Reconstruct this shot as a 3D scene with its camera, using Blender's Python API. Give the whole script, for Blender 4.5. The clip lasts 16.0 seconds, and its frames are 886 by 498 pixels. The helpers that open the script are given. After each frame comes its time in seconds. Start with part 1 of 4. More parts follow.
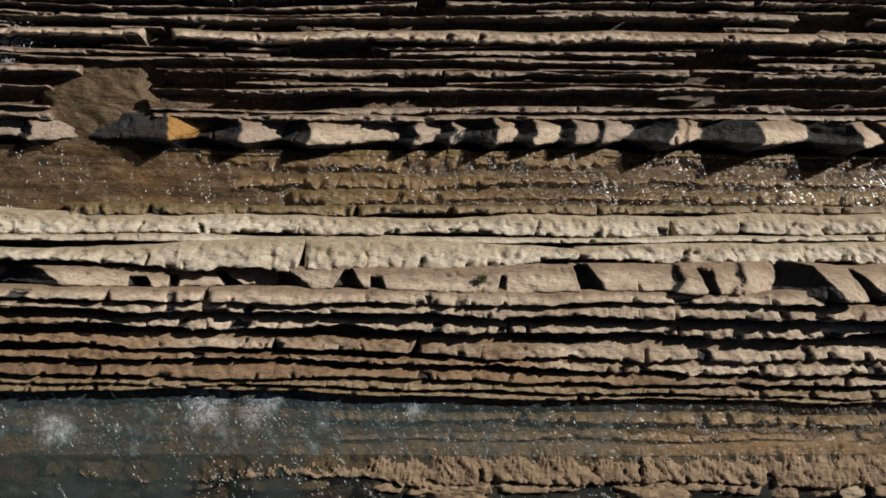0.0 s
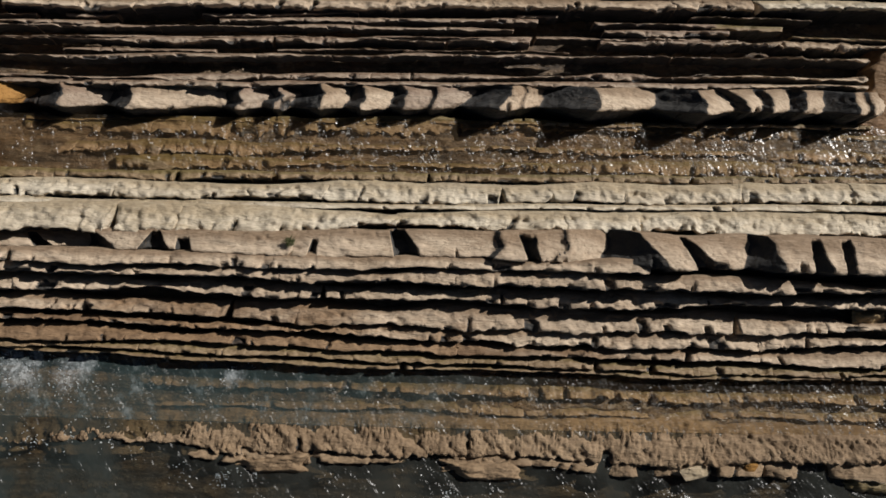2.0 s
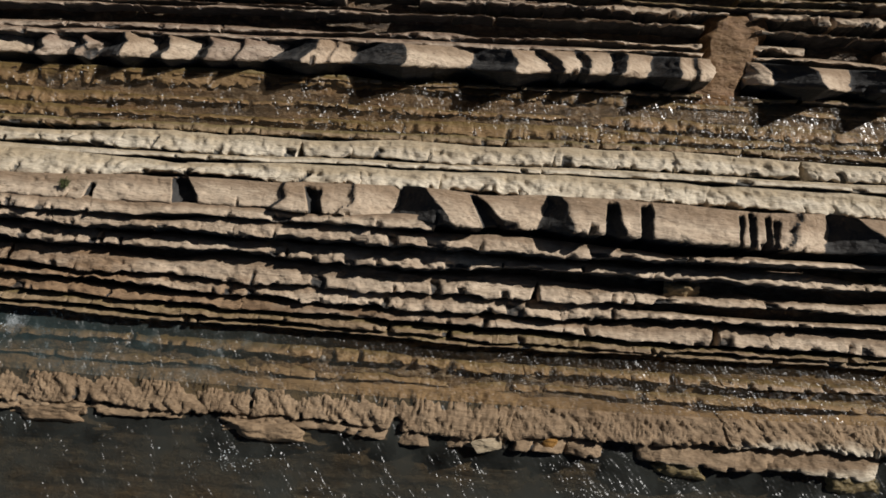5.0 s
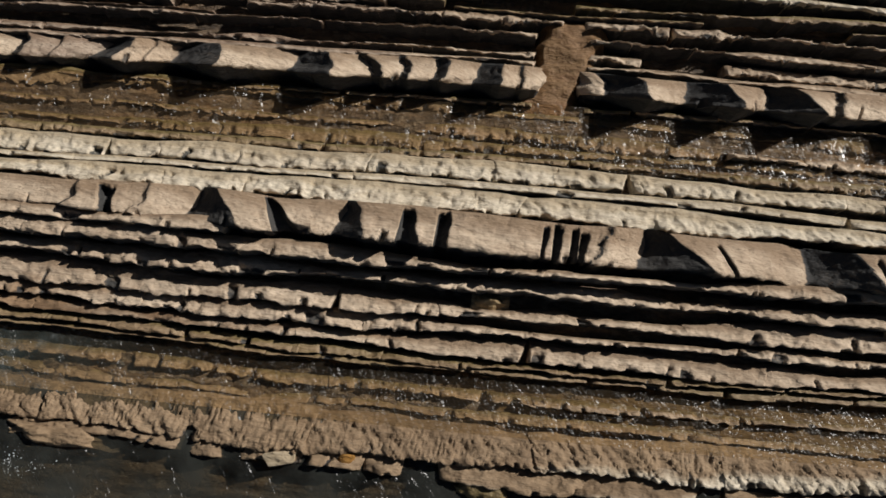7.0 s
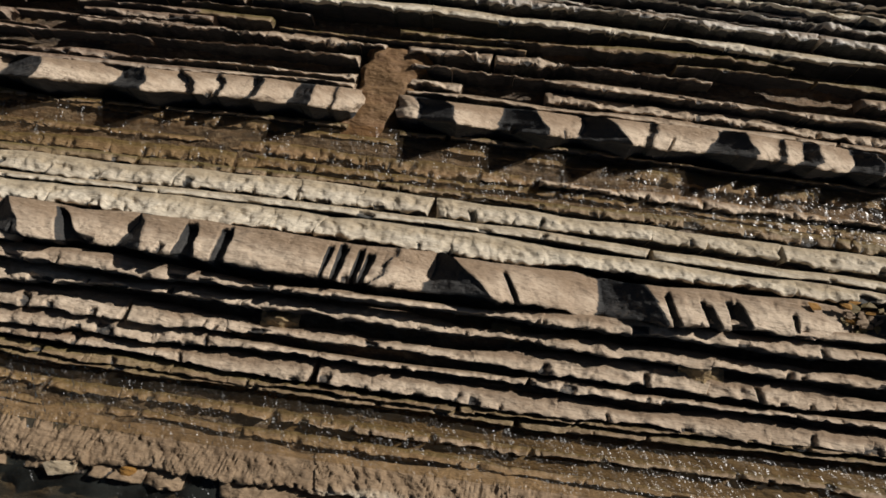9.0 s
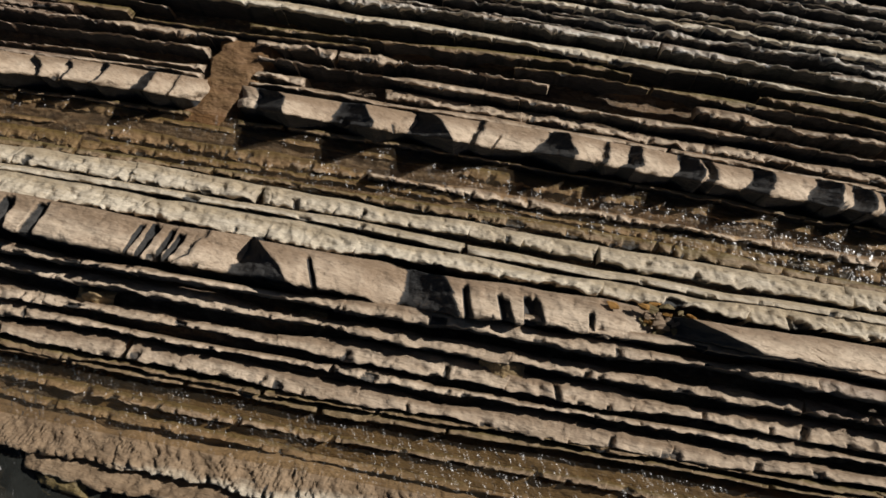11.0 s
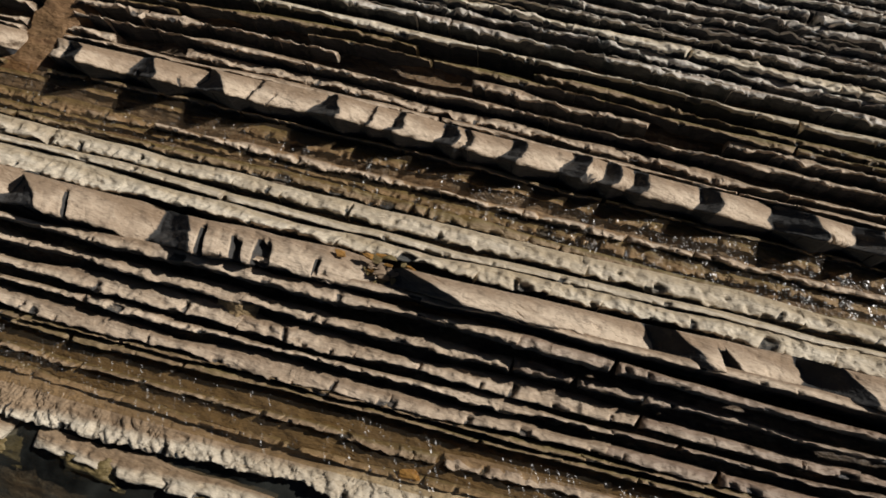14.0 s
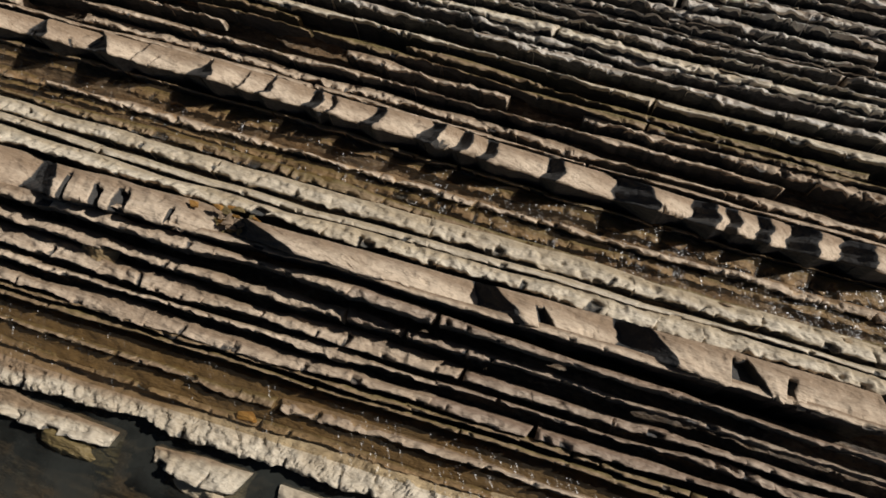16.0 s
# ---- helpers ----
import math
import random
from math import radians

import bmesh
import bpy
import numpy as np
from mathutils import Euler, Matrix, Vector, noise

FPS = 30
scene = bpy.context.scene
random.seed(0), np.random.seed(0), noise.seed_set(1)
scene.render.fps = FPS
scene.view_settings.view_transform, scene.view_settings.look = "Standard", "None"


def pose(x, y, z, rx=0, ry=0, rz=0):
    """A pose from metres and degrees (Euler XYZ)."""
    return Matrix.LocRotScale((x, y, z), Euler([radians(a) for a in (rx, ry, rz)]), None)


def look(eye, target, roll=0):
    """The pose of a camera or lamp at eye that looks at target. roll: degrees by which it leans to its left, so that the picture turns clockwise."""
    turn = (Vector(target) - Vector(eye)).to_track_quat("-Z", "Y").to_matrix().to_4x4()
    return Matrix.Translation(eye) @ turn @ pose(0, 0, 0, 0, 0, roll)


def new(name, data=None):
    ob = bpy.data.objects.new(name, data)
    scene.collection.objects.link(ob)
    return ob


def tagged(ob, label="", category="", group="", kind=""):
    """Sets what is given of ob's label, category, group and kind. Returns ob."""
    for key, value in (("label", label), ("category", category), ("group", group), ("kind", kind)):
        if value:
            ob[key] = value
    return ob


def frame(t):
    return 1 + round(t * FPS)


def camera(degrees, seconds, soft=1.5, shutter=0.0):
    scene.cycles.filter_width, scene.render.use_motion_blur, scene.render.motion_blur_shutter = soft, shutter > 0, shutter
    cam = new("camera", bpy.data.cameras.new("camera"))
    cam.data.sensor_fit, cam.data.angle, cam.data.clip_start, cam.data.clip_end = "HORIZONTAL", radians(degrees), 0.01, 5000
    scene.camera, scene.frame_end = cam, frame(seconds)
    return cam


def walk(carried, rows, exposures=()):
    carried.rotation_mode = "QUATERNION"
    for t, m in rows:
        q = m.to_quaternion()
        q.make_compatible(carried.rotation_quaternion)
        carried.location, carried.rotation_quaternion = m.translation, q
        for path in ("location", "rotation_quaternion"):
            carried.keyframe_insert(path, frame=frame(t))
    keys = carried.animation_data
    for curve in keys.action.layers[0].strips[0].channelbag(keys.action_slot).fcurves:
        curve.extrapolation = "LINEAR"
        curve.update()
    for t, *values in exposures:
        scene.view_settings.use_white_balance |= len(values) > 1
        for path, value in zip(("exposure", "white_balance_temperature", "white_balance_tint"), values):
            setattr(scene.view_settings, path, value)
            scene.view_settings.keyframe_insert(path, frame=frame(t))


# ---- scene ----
# The camera flies sideways along a wave-cut platform of upended limestone beds, looking down.
cam = camera(64.0, 16.0, soft=1.62)
PATH = [
    (0, 0.049, -0.014, 23.258, 6.175, -7.223, 0.218),
    (0.5, 2.114, -0.434, 23.329, 6.427, -6.572, 0.350),
    (1, 3.962, -0.801, 23.399, 6.674, -5.906, 0.526),
    (1.5, 5.593, -1.107, 23.434, 6.900, -5.242, 0.724),
    (2, 7.090, -1.422, 23.453, 7.092, -4.608, 0.939),
    (2.5, 8.376, -1.867, 23.455, 7.253, -4.015, 1.225),
    (3, 9.546, -2.277, 23.398, 7.451, -3.506, 1.623),
    (3.5, 10.738, -2.664, 23.279, 7.707, -3.101, 2.079),
    (3.7, 11.196, -2.799, 23.226, 7.825, -2.953, 2.266),
    (5.8, 17.631, -3.224, 22.666, 9.499, -1.981, 4.141),
    (6, 18.246, -3.226, 22.582, 9.683, -1.866, 4.327),
    (6.5, 20.047, -3.174, 22.403, 10.170, -1.582, 4.794),
    (7, 21.877, -3.094, 22.302, 10.687, -1.249, 5.351),
    (7.5, 23.691, -2.941, 22.251, 11.226, -0.906, 6.031),
    (8, 25.472, -2.760, 22.242, 11.786, -0.562, 6.664),
    (8.5, 27.269, -2.596, 22.251, 12.347, -0.230, 7.232),
    (9, 29.042, -2.511, 22.292, 12.895, 0.091, 7.831),
    (9.2, 29.758, -2.501, 22.309, 13.111, 0.214, 8.091),
    (11.3, 36.790, -2.668, 22.191, 15.319, 1.479, 11.233),
    (11.5, 37.467, -2.697, 22.172, 15.512, 1.590, 11.524),
    (12, 39.102, -2.801, 22.126, 15.978, 1.868, 12.255),
    (12.5, 40.749, -2.868, 22.091, 16.391, 2.128, 13.018),
    (13, 42.328, -2.921, 22.091, 16.752, 2.392, 13.768),
    (13.5, 43.869, -2.995, 22.109, 17.066, 2.643, 14.597),
    (14, 45.357, -3.051, 22.125, 17.327, 2.874, 15.430),
    (14.2, 45.982, -3.080, 22.135, 17.423, 2.962, 15.737),
    (14.5, 46.907, -3.102, 22.152, 17.565, 3.093, 16.173),
    (15, 48.405, -3.131, 22.172, 17.799, 3.312, 16.880),
    (15.5, 49.878, -3.139, 22.196, 18.026, 3.519, 17.592),
    (16, 51.325, -3.214, 22.250, 18.222, 3.735, 18.255),
]
walk(cam, [(t, pose(*row)) for t, *row in PATH])

# ---- light: low sun from the side, clear sky ----
SUN_AZ, SUN_EL = 30.0, 35.0          # degrees from +x towards +y, and above the horizon
sun_way = Vector((math.cos(radians(SUN_AZ)) * math.cos(radians(SUN_EL)), math.sin(radians(SUN_AZ)) * math.cos(radians(SUN_EL)), math.sin(radians(SUN_EL))))
lamp = bpy.data.lights.new("sun", "SUN")
lamp.energy, lamp.angle, lamp.color = 5.0, radians(0.5), (1.0, 0.962, 0.915)
sun = new("sun", lamp)
sun.matrix_world = look(sun_way * 90, (0, 0, 0))
world = bpy.data.worlds.new("sky")
scene.world = world
world.use_nodes = True
sky = world.node_tree.nodes.new("ShaderNodeTexSky")
sky.sky_type, sky.sun_disc = "NISHITA", False
sky.sun_elevation, sky.sun_rotation = radians(SUN_EL), radians(90 - SUN_AZ)
sky_out = world.node_tree.nodes["Background"]
world.node_tree.links.new(sky.outputs[0], sky_out.inputs[0])
sky_out.inputs[1].default_value = 0.02
scene.view_settings.exposure = -0.12


# ---- materials ----
class Nodes:
    """A short way to write node trees."""

    def __init__(self, name):
        self.mat = bpy.data.materials.new(name)
        self.mat.use_nodes = True
        self.tree = self.mat.node_tree
        self.tree.nodes.clear()
        self.place = self.add("ShaderNodeNewGeometry").outputs["Position"]

    def add(self, kind, **sets):
        node = self.tree.nodes.new(kind)
        for key, value in sets.items():
            if key in node.inputs:
                self.feed(node.inputs[key], value)
        return node

    def feed(self, socket, value):
        if isinstance(value, bpy.types.NodeSocket):
            self.tree.links.new(value, socket)
        else:
            socket.default_value = value

    def stretch(self, x, y, z):
        node = self.add("ShaderNodeVectorMath", Vector=self.place)
        node.operation = "MULTIPLY"
        self.feed(node.inputs[0], self.place)
        self.feed(node.inputs[1], (x, y, z))
        return node.outputs[0]

    def noise(self, vector, scale, detail=4.0, rough=0.55):
        return self.add("ShaderNodeTexNoise", Vector=vector, Scale=scale, Detail=detail, Roughness=rough).outputs[0]

    def cells(self, vector, scale):
        return self.add("ShaderNodeTexVoronoi", Vector=vector, Scale=scale).outputs[0]

    def steps(self, value, low, high):
        node = self.add("ShaderNodeMapRange")
        node.interpolation_type = "SMOOTHSTEP"
        self.feed(node.inputs[0], value)
        self.feed(node.inputs[1], low)
        self.feed(node.inputs[2], high)
        return node.outputs[0]

    def maths(self, operation, a, b):
        node = self.add("ShaderNodeMath")
        node.operation = operation
        self.feed(node.inputs[0], a)
        self.feed(node.inputs[1], b)
        return node.outputs[0]

    def mix(self, fac, a, b):
        node = self.add("ShaderNodeMix")
        node.data_type = "RGBA"
        self.feed(node.inputs[0], fac)
        self.feed(node.inputs[6], a)
        self.feed(node.inputs[7], b)
        return node.outputs[2]

    def bump(self, height, strength, distance, below=None):
        node = self.add("ShaderNodeBump", Strength=strength, Distance=distance, Height=height)
        if below is not None:
            self.feed(node.inputs["Normal"], below)
        return node.outputs[0]

    def out(self, shader):
        self.tree.links.new(shader, self.add("ShaderNodeOutputMaterial").inputs[0])
        return self.mat


def rgb(r, g, b):
    return (r, g, b, 1.0)


def rock(name, light, mid, dark, stain, stains=0.35, rough=0.85, gloss=0.3, toe=0.45, weed=None, tide=None):
    """Bedded rock: grain, blotches along the bed, pits, streaks and stains."""
    n = Nodes(name)
    along = n.stretch(0.35, 1.0, 1.0)
    each = n.add("ShaderNodeObjectInfo").outputs["Random"]
    big = n.noise(along, 1.1, 5, 0.6)
    fine = n.noise(n.stretch(0.4, 1, 1), 6.5, 5, 0.65)
    grain = n.noise(n.stretch(1, 1, 1), 46.0, 3, 0.7)
    pits = n.cells(n.stretch(1, 1, 1), 7.0)
    tone = n.maths("ADD", n.maths("MULTIPLY", fine, 0.55), n.maths("MULTIPLY", big, 0.45))
    tone = n.maths("ADD", tone, n.maths("MULTIPLY", n.maths("SUBTRACT", each, 0.5), 0.16))
    colour = n.mix(n.steps(tone, 0.36, 0.62), mid, light)
    colour = n.mix(n.maths("MULTIPLY", n.steps(fine, 0.44, 0.3), 0.32), colour, dark)
    colour = n.mix(n.maths("MULTIPLY", n.steps(n.noise(along, 2.3, 5, 0.65), 0.52, 0.7), stains), colour, stain)
    colour = n.mix(n.maths("MULTIPLY", n.steps(grain, 0.4, 0.26), 0.25), colour, dark)
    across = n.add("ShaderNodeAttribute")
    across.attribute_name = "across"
    # here the damp itself: a brown stain towards the back toe
    damp_shade = n.maths("ADD", across.outputs["Fac"], n.maths("MULTIPLY", n.maths("SUBTRACT", big, 0.5), 0.9))
    colour = n.mix(n.maths("MULTIPLY", n.steps(damp_shade, 0.66, 0.12), toe), colour, stain)
    colour = n.mix(n.maths("MULTIPLY", n.steps(n.noise(n.stretch(0.5, 0.8, 0.8), 0.55, 4, 0.6), 0.42, 0.68), 0.35), colour, stain)
    bands = n.noise(n.stretch(0.14, 1.0, 1.0), 15.0, 4, 0.65)
    colour = n.mix(n.maths("MULTIPLY", n.steps(bands, 0.54, 0.68), 0.25), colour, light)
    if weed:
        # brown weed towards one end of the shore: x and y give where it thins out
        spot = n.add("ShaderNodeSeparateXYZ")
        n.feed(spot.inputs[0], n.place)
        reach = n.maths("ADD", n.maths("MULTIPLY", n.maths("SUBTRACT", tide[0], spot.outputs[0]), tide[1]), n.maths("MULTIPLY", n.maths("SUBTRACT", tide[2], spot.outputs[1]), tide[3]))
        reach = n.maths("ADD", reach, n.maths("MULTIPLY", n.maths("SUBTRACT", n.noise(along, 0.8, 5, 0.65), 0.5), 2.2))
        reach = n.maths("ADD", reach, n.maths("MULTIPLY", n.maths("SUBTRACT", 0.6, across.outputs["Fac"]), tide[4]))
        colour = n.mix(n.maths("MULTIPLY", n.steps(reach, -0.25, 0.45), 0.9), colour, n.mix(n.steps(tone, 0.36, 0.62), weed[1], weed[0]))
    colour = n.mix(n.maths("MULTIPLY", n.steps(bands, 0.45, 0.33), 0.32), colour, dark)
    # shade painted near black on the faces of hollows and bites
    joint_shade = n.add("ShaderNodeAttribute")
    joint_shade.attribute_name = "joint_shade"
    shade = n.maths("ADD", joint_shade.outputs["Fac"], n.maths("MULTIPLY", n.maths("SUBTRACT", fine, 0.5), 0.8))
    colour = n.mix(n.maths("MULTIPLY", n.steps(shade, 0.35, 0.75), 0.93), colour, rgb(0.024, 0.029, 0.033))
    lumps = n.noise(n.stretch(0.45, 1, 1), 2.6, 3, 0.55)
    crease = n.maths("ABSOLUTE", n.maths("SUBTRACT", n.noise(n.stretch(0.7, 1.3, 1), 1.9, 4, 0.6), 0.5), 0.0)
    crack = n.maths("MULTIPLY", n.steps(crease, 0.022, 0.004), n.steps(big, 0.5, 0.66))
    colour = n.mix(n.maths("MULTIPLY", crack, 0.5), colour, dark)
    relief = n.bump(bands, 0.45, 0.07)
    relief = n.bump(lumps, 0.7, 0.3, relief)
    relief = n.bump(n.maths("SUBTRACT", 1.0, crack), 0.4, 0.05, relief)
    relief = n.bump(fine, 0.6, 0.07, relief)
    relief = n.bump(grain, 0.25, 0.02, relief)
    relief = n.bump(n.steps(pits, 0.0, 0.35), 0.12, 0.05, relief)
    b = n.add("ShaderNodeBsdfPrincipled", Roughness=rough)
    n.feed(b.inputs["Base Color"], colour)
    n.feed(b.inputs["Specular IOR Level"], gloss)
    n.feed(b.inputs["Normal"], relief)
    return n.out(b.outputs[0])


CREAM = rock("limestone_cream", rgb(0.63, 0.555, 0.435), rgb(0.5, 0.425, 0.32), rgb(0.206, 0.162, 0.116), rgb(0.33, 0.25, 0.15), toe=0.7)
TAN = rock("limestone_tan", rgb(0.57, 0.455, 0.335), rgb(0.44, 0.337, 0.24), rgb(0.16, 0.115, 0.08), rgb(0.215, 0.145, 0.088), toe=0.85, weed=(rgb(0.26, 0.16, 0.085), rgb(0.13, 0.075, 0.038)), tide=(1.0, 0.06, -0.6, 0.75, 0.5))
DULL = rock("limestone_dull", rgb(0.4, 0.315, 0.235), rgb(0.27, 0.2, 0.145), rgb(0.1, 0.07, 0.05), rgb(0.19, 0.12, 0.075), 0.45, 0.6, 0.4, toe=0.8)
BROWN = rock("limestone_weedy", rgb(0.3, 0.212, 0.125), rgb(0.21, 0.14, 0.078), rgb(0.075, 0.0481, 0.0262), rgb(0.142, 0.105, 0.0327), 0.5, 0.6, 0.45, toe=0.8)
OCHRE = rock("limestone_ochre", rgb(0.33, 0.232, 0.145), rgb(0.22, 0.147, 0.086), rgb(0.092, 0.0602, 0.0309), rgb(0.153, 0.108, 0.0429), 0.5, 0.6, 0.45, toe=0.95)
SHORE = rock("limestone_shore", rgb(0.63, 0.555, 0.435), rgb(0.5, 0.425, 0.32), rgb(0.206, 0.162, 0.116), rgb(0.3, 0.22, 0.13), toe=0.4, weed=(rgb(0.27, 0.18, 0.102), rgb(0.16, 0.1, 0.054)), tide=(34.0, 0.1, 0.0, 0.0, 1.6))
RUST = rock("rock_rust", rgb(0.392, 0.206, 0.066), rgb(0.294, 0.144, 0.0385), rgb(0.157, 0.0618, 0.0165), rgb(0.245, 0.124, 0.022))
def marl():
    """Thin-bedded marl: light and dark ribs along the strike, wet."""
    n = Nodes("marl_floor")
    ribs = n.noise(n.stretch(0.22, 1.0, 0.6), 3.4, 6, 0.72)
    lumps = n.noise(n.stretch(0.6, 1, 1), 4.5, 5, 0.65)
    fine = n.noise(n.stretch(0.5, 1, 1), 10.0, 5, 0.7)
    patch = n.noise(n.stretch(0.4, 1, 1), 0.7, 4, 0.6)
    colour = n.mix(n.steps(ribs, 0.38, 0.62), rgb(0.055, 0.038, 0.025), rgb(0.19, 0.128, 0.075))
    colour = n.mix(n.maths("MULTIPLY", n.steps(patch, 0.45, 0.68), 0.6), colour, rgb(0.25, 0.145, 0.062))
    colour = n.mix(n.maths("MULTIPLY", n.steps(fine, 0.5, 0.34), 0.6), colour, rgb(0.04, 0.03, 0.022))
    colour = n.mix(n.maths("MULTIPLY", n.steps(lumps, 0.52, 0.64), 0.55), colour, rgb(0.3, 0.235, 0.16))
    relief = n.bump(ribs, 0.8, 0.12)
    relief = n.bump(lumps, 0.9, 0.2, relief)
    relief = n.bump(fine, 0.8, 0.08, relief)
    b = n.add("ShaderNodeBsdfPrincipled", Roughness=0.6)
    n.feed(b.inputs["Base Color"], colour)
    n.feed(b.inputs["Normal"], relief)
    return n.out(b.outputs[0])


MARL = marl()
# stone darkened to paint shade on the scarps
SCARP_SHADE = rock("scarp_shade", rgb(0.062, 0.064, 0.068), rgb(0.038, 0.04, 0.043), rgb(0.014, 0.015, 0.017), rgb(0.034, 0.03, 0.027), 0.4, 0.7, 0.3)
GREY = rock("limestone_wet", rgb(0.6, 0.545, 0.465), rgb(0.44, 0.385, 0.315), rgb(0.12, 0.1, 0.08), rgb(0.24, 0.165, 0.105), 0.45, 0.5, 0.45, toe=0.7)
SAND = rock("sand_ochre", rgb(0.4, 0.29, 0.155), rgb(0.32, 0.225, 0.115), rgb(0.19, 0.125, 0.06), rgb(0.26, 0.17, 0.07), 0.4, 0.8, 0.3, toe=0.0)
GREEN = rock("tuft_green", rgb(0.11, 0.12, 0.045), rgb(0.075, 0.085, 0.03), rgb(0.04, 0.045, 0.018), rgb(0.1, 0.09, 0.03), toe=0.0)
AMBER = rock("silt_amber", rgb(0.15, 0.096, 0.042), rgb(0.1, 0.062, 0.026), rgb(0.05, 0.031, 0.014), rgb(0.12, 0.068, 0.02), 0.5, 0.7, 0.3, toe=0.0)
RED_SILT = rock("silt_red", rgb(0.2, 0.116, 0.052), rgb(0.14, 0.08, 0.034), rgb(0.08, 0.048, 0.03), rgb(0.2, 0.1, 0.05), 0.5, 0.7, 0.35, toe=0.0)
SILT = rock("silt_floor", rgb(0.12, 0.088, 0.045), rgb(0.07, 0.053, 0.027), rgb(0.025, 0.021, 0.013), rgb(0.12, 0.07, 0.03), 0.7, 0.6, 0.45)


def water(name, tint, murk, cloud, slope, size, drawn, gleam, west=None, calm=None, foamy=0.65, froth=()):
    """Rippled water: tint of what lies below, silt hanging in it, wave slope, wavelength, how far crests are drawn out."""
    n = Nodes(name)
    slant = n.add("ShaderNodeMapping")
    n.feed(slant.inputs[0], n.place)
    slant.vector_type = "TEXTURE"
    n.feed(slant.inputs["Rotation"], (0, 0, radians(25)))
    n.feed(slant.inputs["Scale"], (1.0, 1.2, 1.0))
    waves = n.noise(slant.outputs[0], 1 / size, 2, 0.5)
    sweep = n.add("ShaderNodeMapping")
    n.feed(sweep.inputs[0], n.place)
    sweep.vector_type = "TEXTURE"
    n.feed(sweep.inputs["Rotation"], (0, 0, radians(32)))
    n.feed(sweep.inputs["Scale"], (1.0, drawn, 1.0))
    gusts = n.maths("ADD", 0.3, n.maths("MULTIPLY", n.steps(n.noise(sweep.outputs[0], 0.9, 4, 0.65), 0.42, 0.6), 0.7))
    height = n.maths("MULTIPLY", waves, gusts)
    if calm:
        far = n.add("ShaderNodeSeparateXYZ")
        n.feed(far.inputs[0], n.place)
        height = n.maths("MULTIPLY", height, n.maths("ADD", 0.4, n.maths("MULTIPLY", n.steps(far.outputs[0], calm[1], calm[0]), 0.6)))
    relief = n.bump(height, 1.0, slope * size)
    veil = n.maths("MULTIPLY", n.steps(n.noise(n.place, 0.5, 4, 0.6), 0.2, 0.8), 2 * cloud)
    if west:
        spot = n.add("ShaderNodeSeparateXYZ")
        n.feed(spot.inputs[0], n.place)
        wisps = n.noise(n.stretch(1.0, 0.8, 1.0), 1.1, 7, 0.72)
        thick = n.steps(n.maths("ADD", spot.outputs[0], n.maths("MULTIPLY", n.noise(n.place, 0.7, 5, 0.65), 12.0)), west[1], west[0])
        veil = n.maths("MAXIMUM", veil, n.maths("MULTIPLY", thick, n.maths("ADD", 0.42, n.maths("MULTIPLY", n.steps(wisps, 0.3, 0.7), 0.45))))
        # blue-grey murk to the west, with the sky's reflection mixed into its colour
        murk = n.mix(thick, murk, rgb(0.042, 0.062, 0.061))
        murk = n.mix(n.maths("MULTIPLY", n.steps(wisps, 0.53, 0.8), n.maths("MULTIPLY", thick, foamy)), murk, rgb(0.4, 0.45, 0.45))
    for fx, fy, fr in froth:
        gap = n.add("ShaderNodeVectorMath")
        gap.operation = "DISTANCE"
        n.feed(gap.inputs[0], n.stretch(1.0, 1.0, 0.0))
        n.feed(gap.inputs[1], (fx, fy, 0.0))
        swirl = n.noise(n.stretch(1.0, 0.7, 1.0), 1.6, 8, 0.72)
        round_ = n.steps(n.maths("ADD", gap.outputs["Value"], n.maths("MULTIPLY", n.maths("SUBTRACT", swirl, 0.5), 2.6 * fr)), fr, 0.25 * fr)
        mask = n.maths("MULTIPLY", round_, n.maths("ADD", 0.25, n.maths("MULTIPLY", n.steps(n.noise(n.place, 7.0, 6, 0.75), 0.42, 0.66), 0.75)))
        veil = n.maths("MAXIMUM", veil, n.maths("MULTIPLY", mask, 0.85))
        murk = n.mix(mask, murk, rgb(0.58, 0.62, 0.63))
    clear = n.add("ShaderNodeBsdfTransparent", Color=tint)
    silt = n.add("ShaderNodeBsdfDiffuse", Color=murk)
    body = n.add("ShaderNodeMixShader")
    n.feed(body.inputs[0], veil)
    n.tree.links.new(clear.outputs[0], body.inputs[1])
    n.tree.links.new(silt.outputs[0], body.inputs[2])
    gloss = n.add("ShaderNodeBsdfGlossy", Roughness=gleam, Normal=relief)
    fres = n.add("ShaderNodeFresnel", IOR=1.33, Normal=relief)
    top = n.add("ShaderNodeMixShader")
    n.feed(top.inputs[0], fres.outputs[0])
    n.tree.links.new(body.outputs[0], top.inputs[1])
    n.tree.links.new(gloss.outputs[0], top.inputs[2])
    return n.out(top.outputs[0])


CHANNEL = water("channel_water", rgb(0.9, 0.82, 0.66), rgb(0.078, 0.06, 0.038), 0.16, 1.9, 0.2, 2.6, 0.27, (8.0, 26.0), (24.0, 40.0), froth=((-4.6, -2.6, 0.9), (-2.9, -2.7, 0.7), (-9.0, -3.2, 0.7), (2.2, -2.8, 0.4)))
SHALLOW = water("shallow_water", rgb(0.9, 0.81, 0.67), rgb(0.1, 0.07, 0.04), 0.16, 1.0, 0.32, 1.8, 0.25)
SEA = water("sea_water", rgb(0.38, 0.38, 0.32), rgb(0.038, 0.04, 0.035), 0.5, 0.7, 0.24, 2.6, 0.28, (-8.0, 10.0), (22.0, 36.0), 0.2)


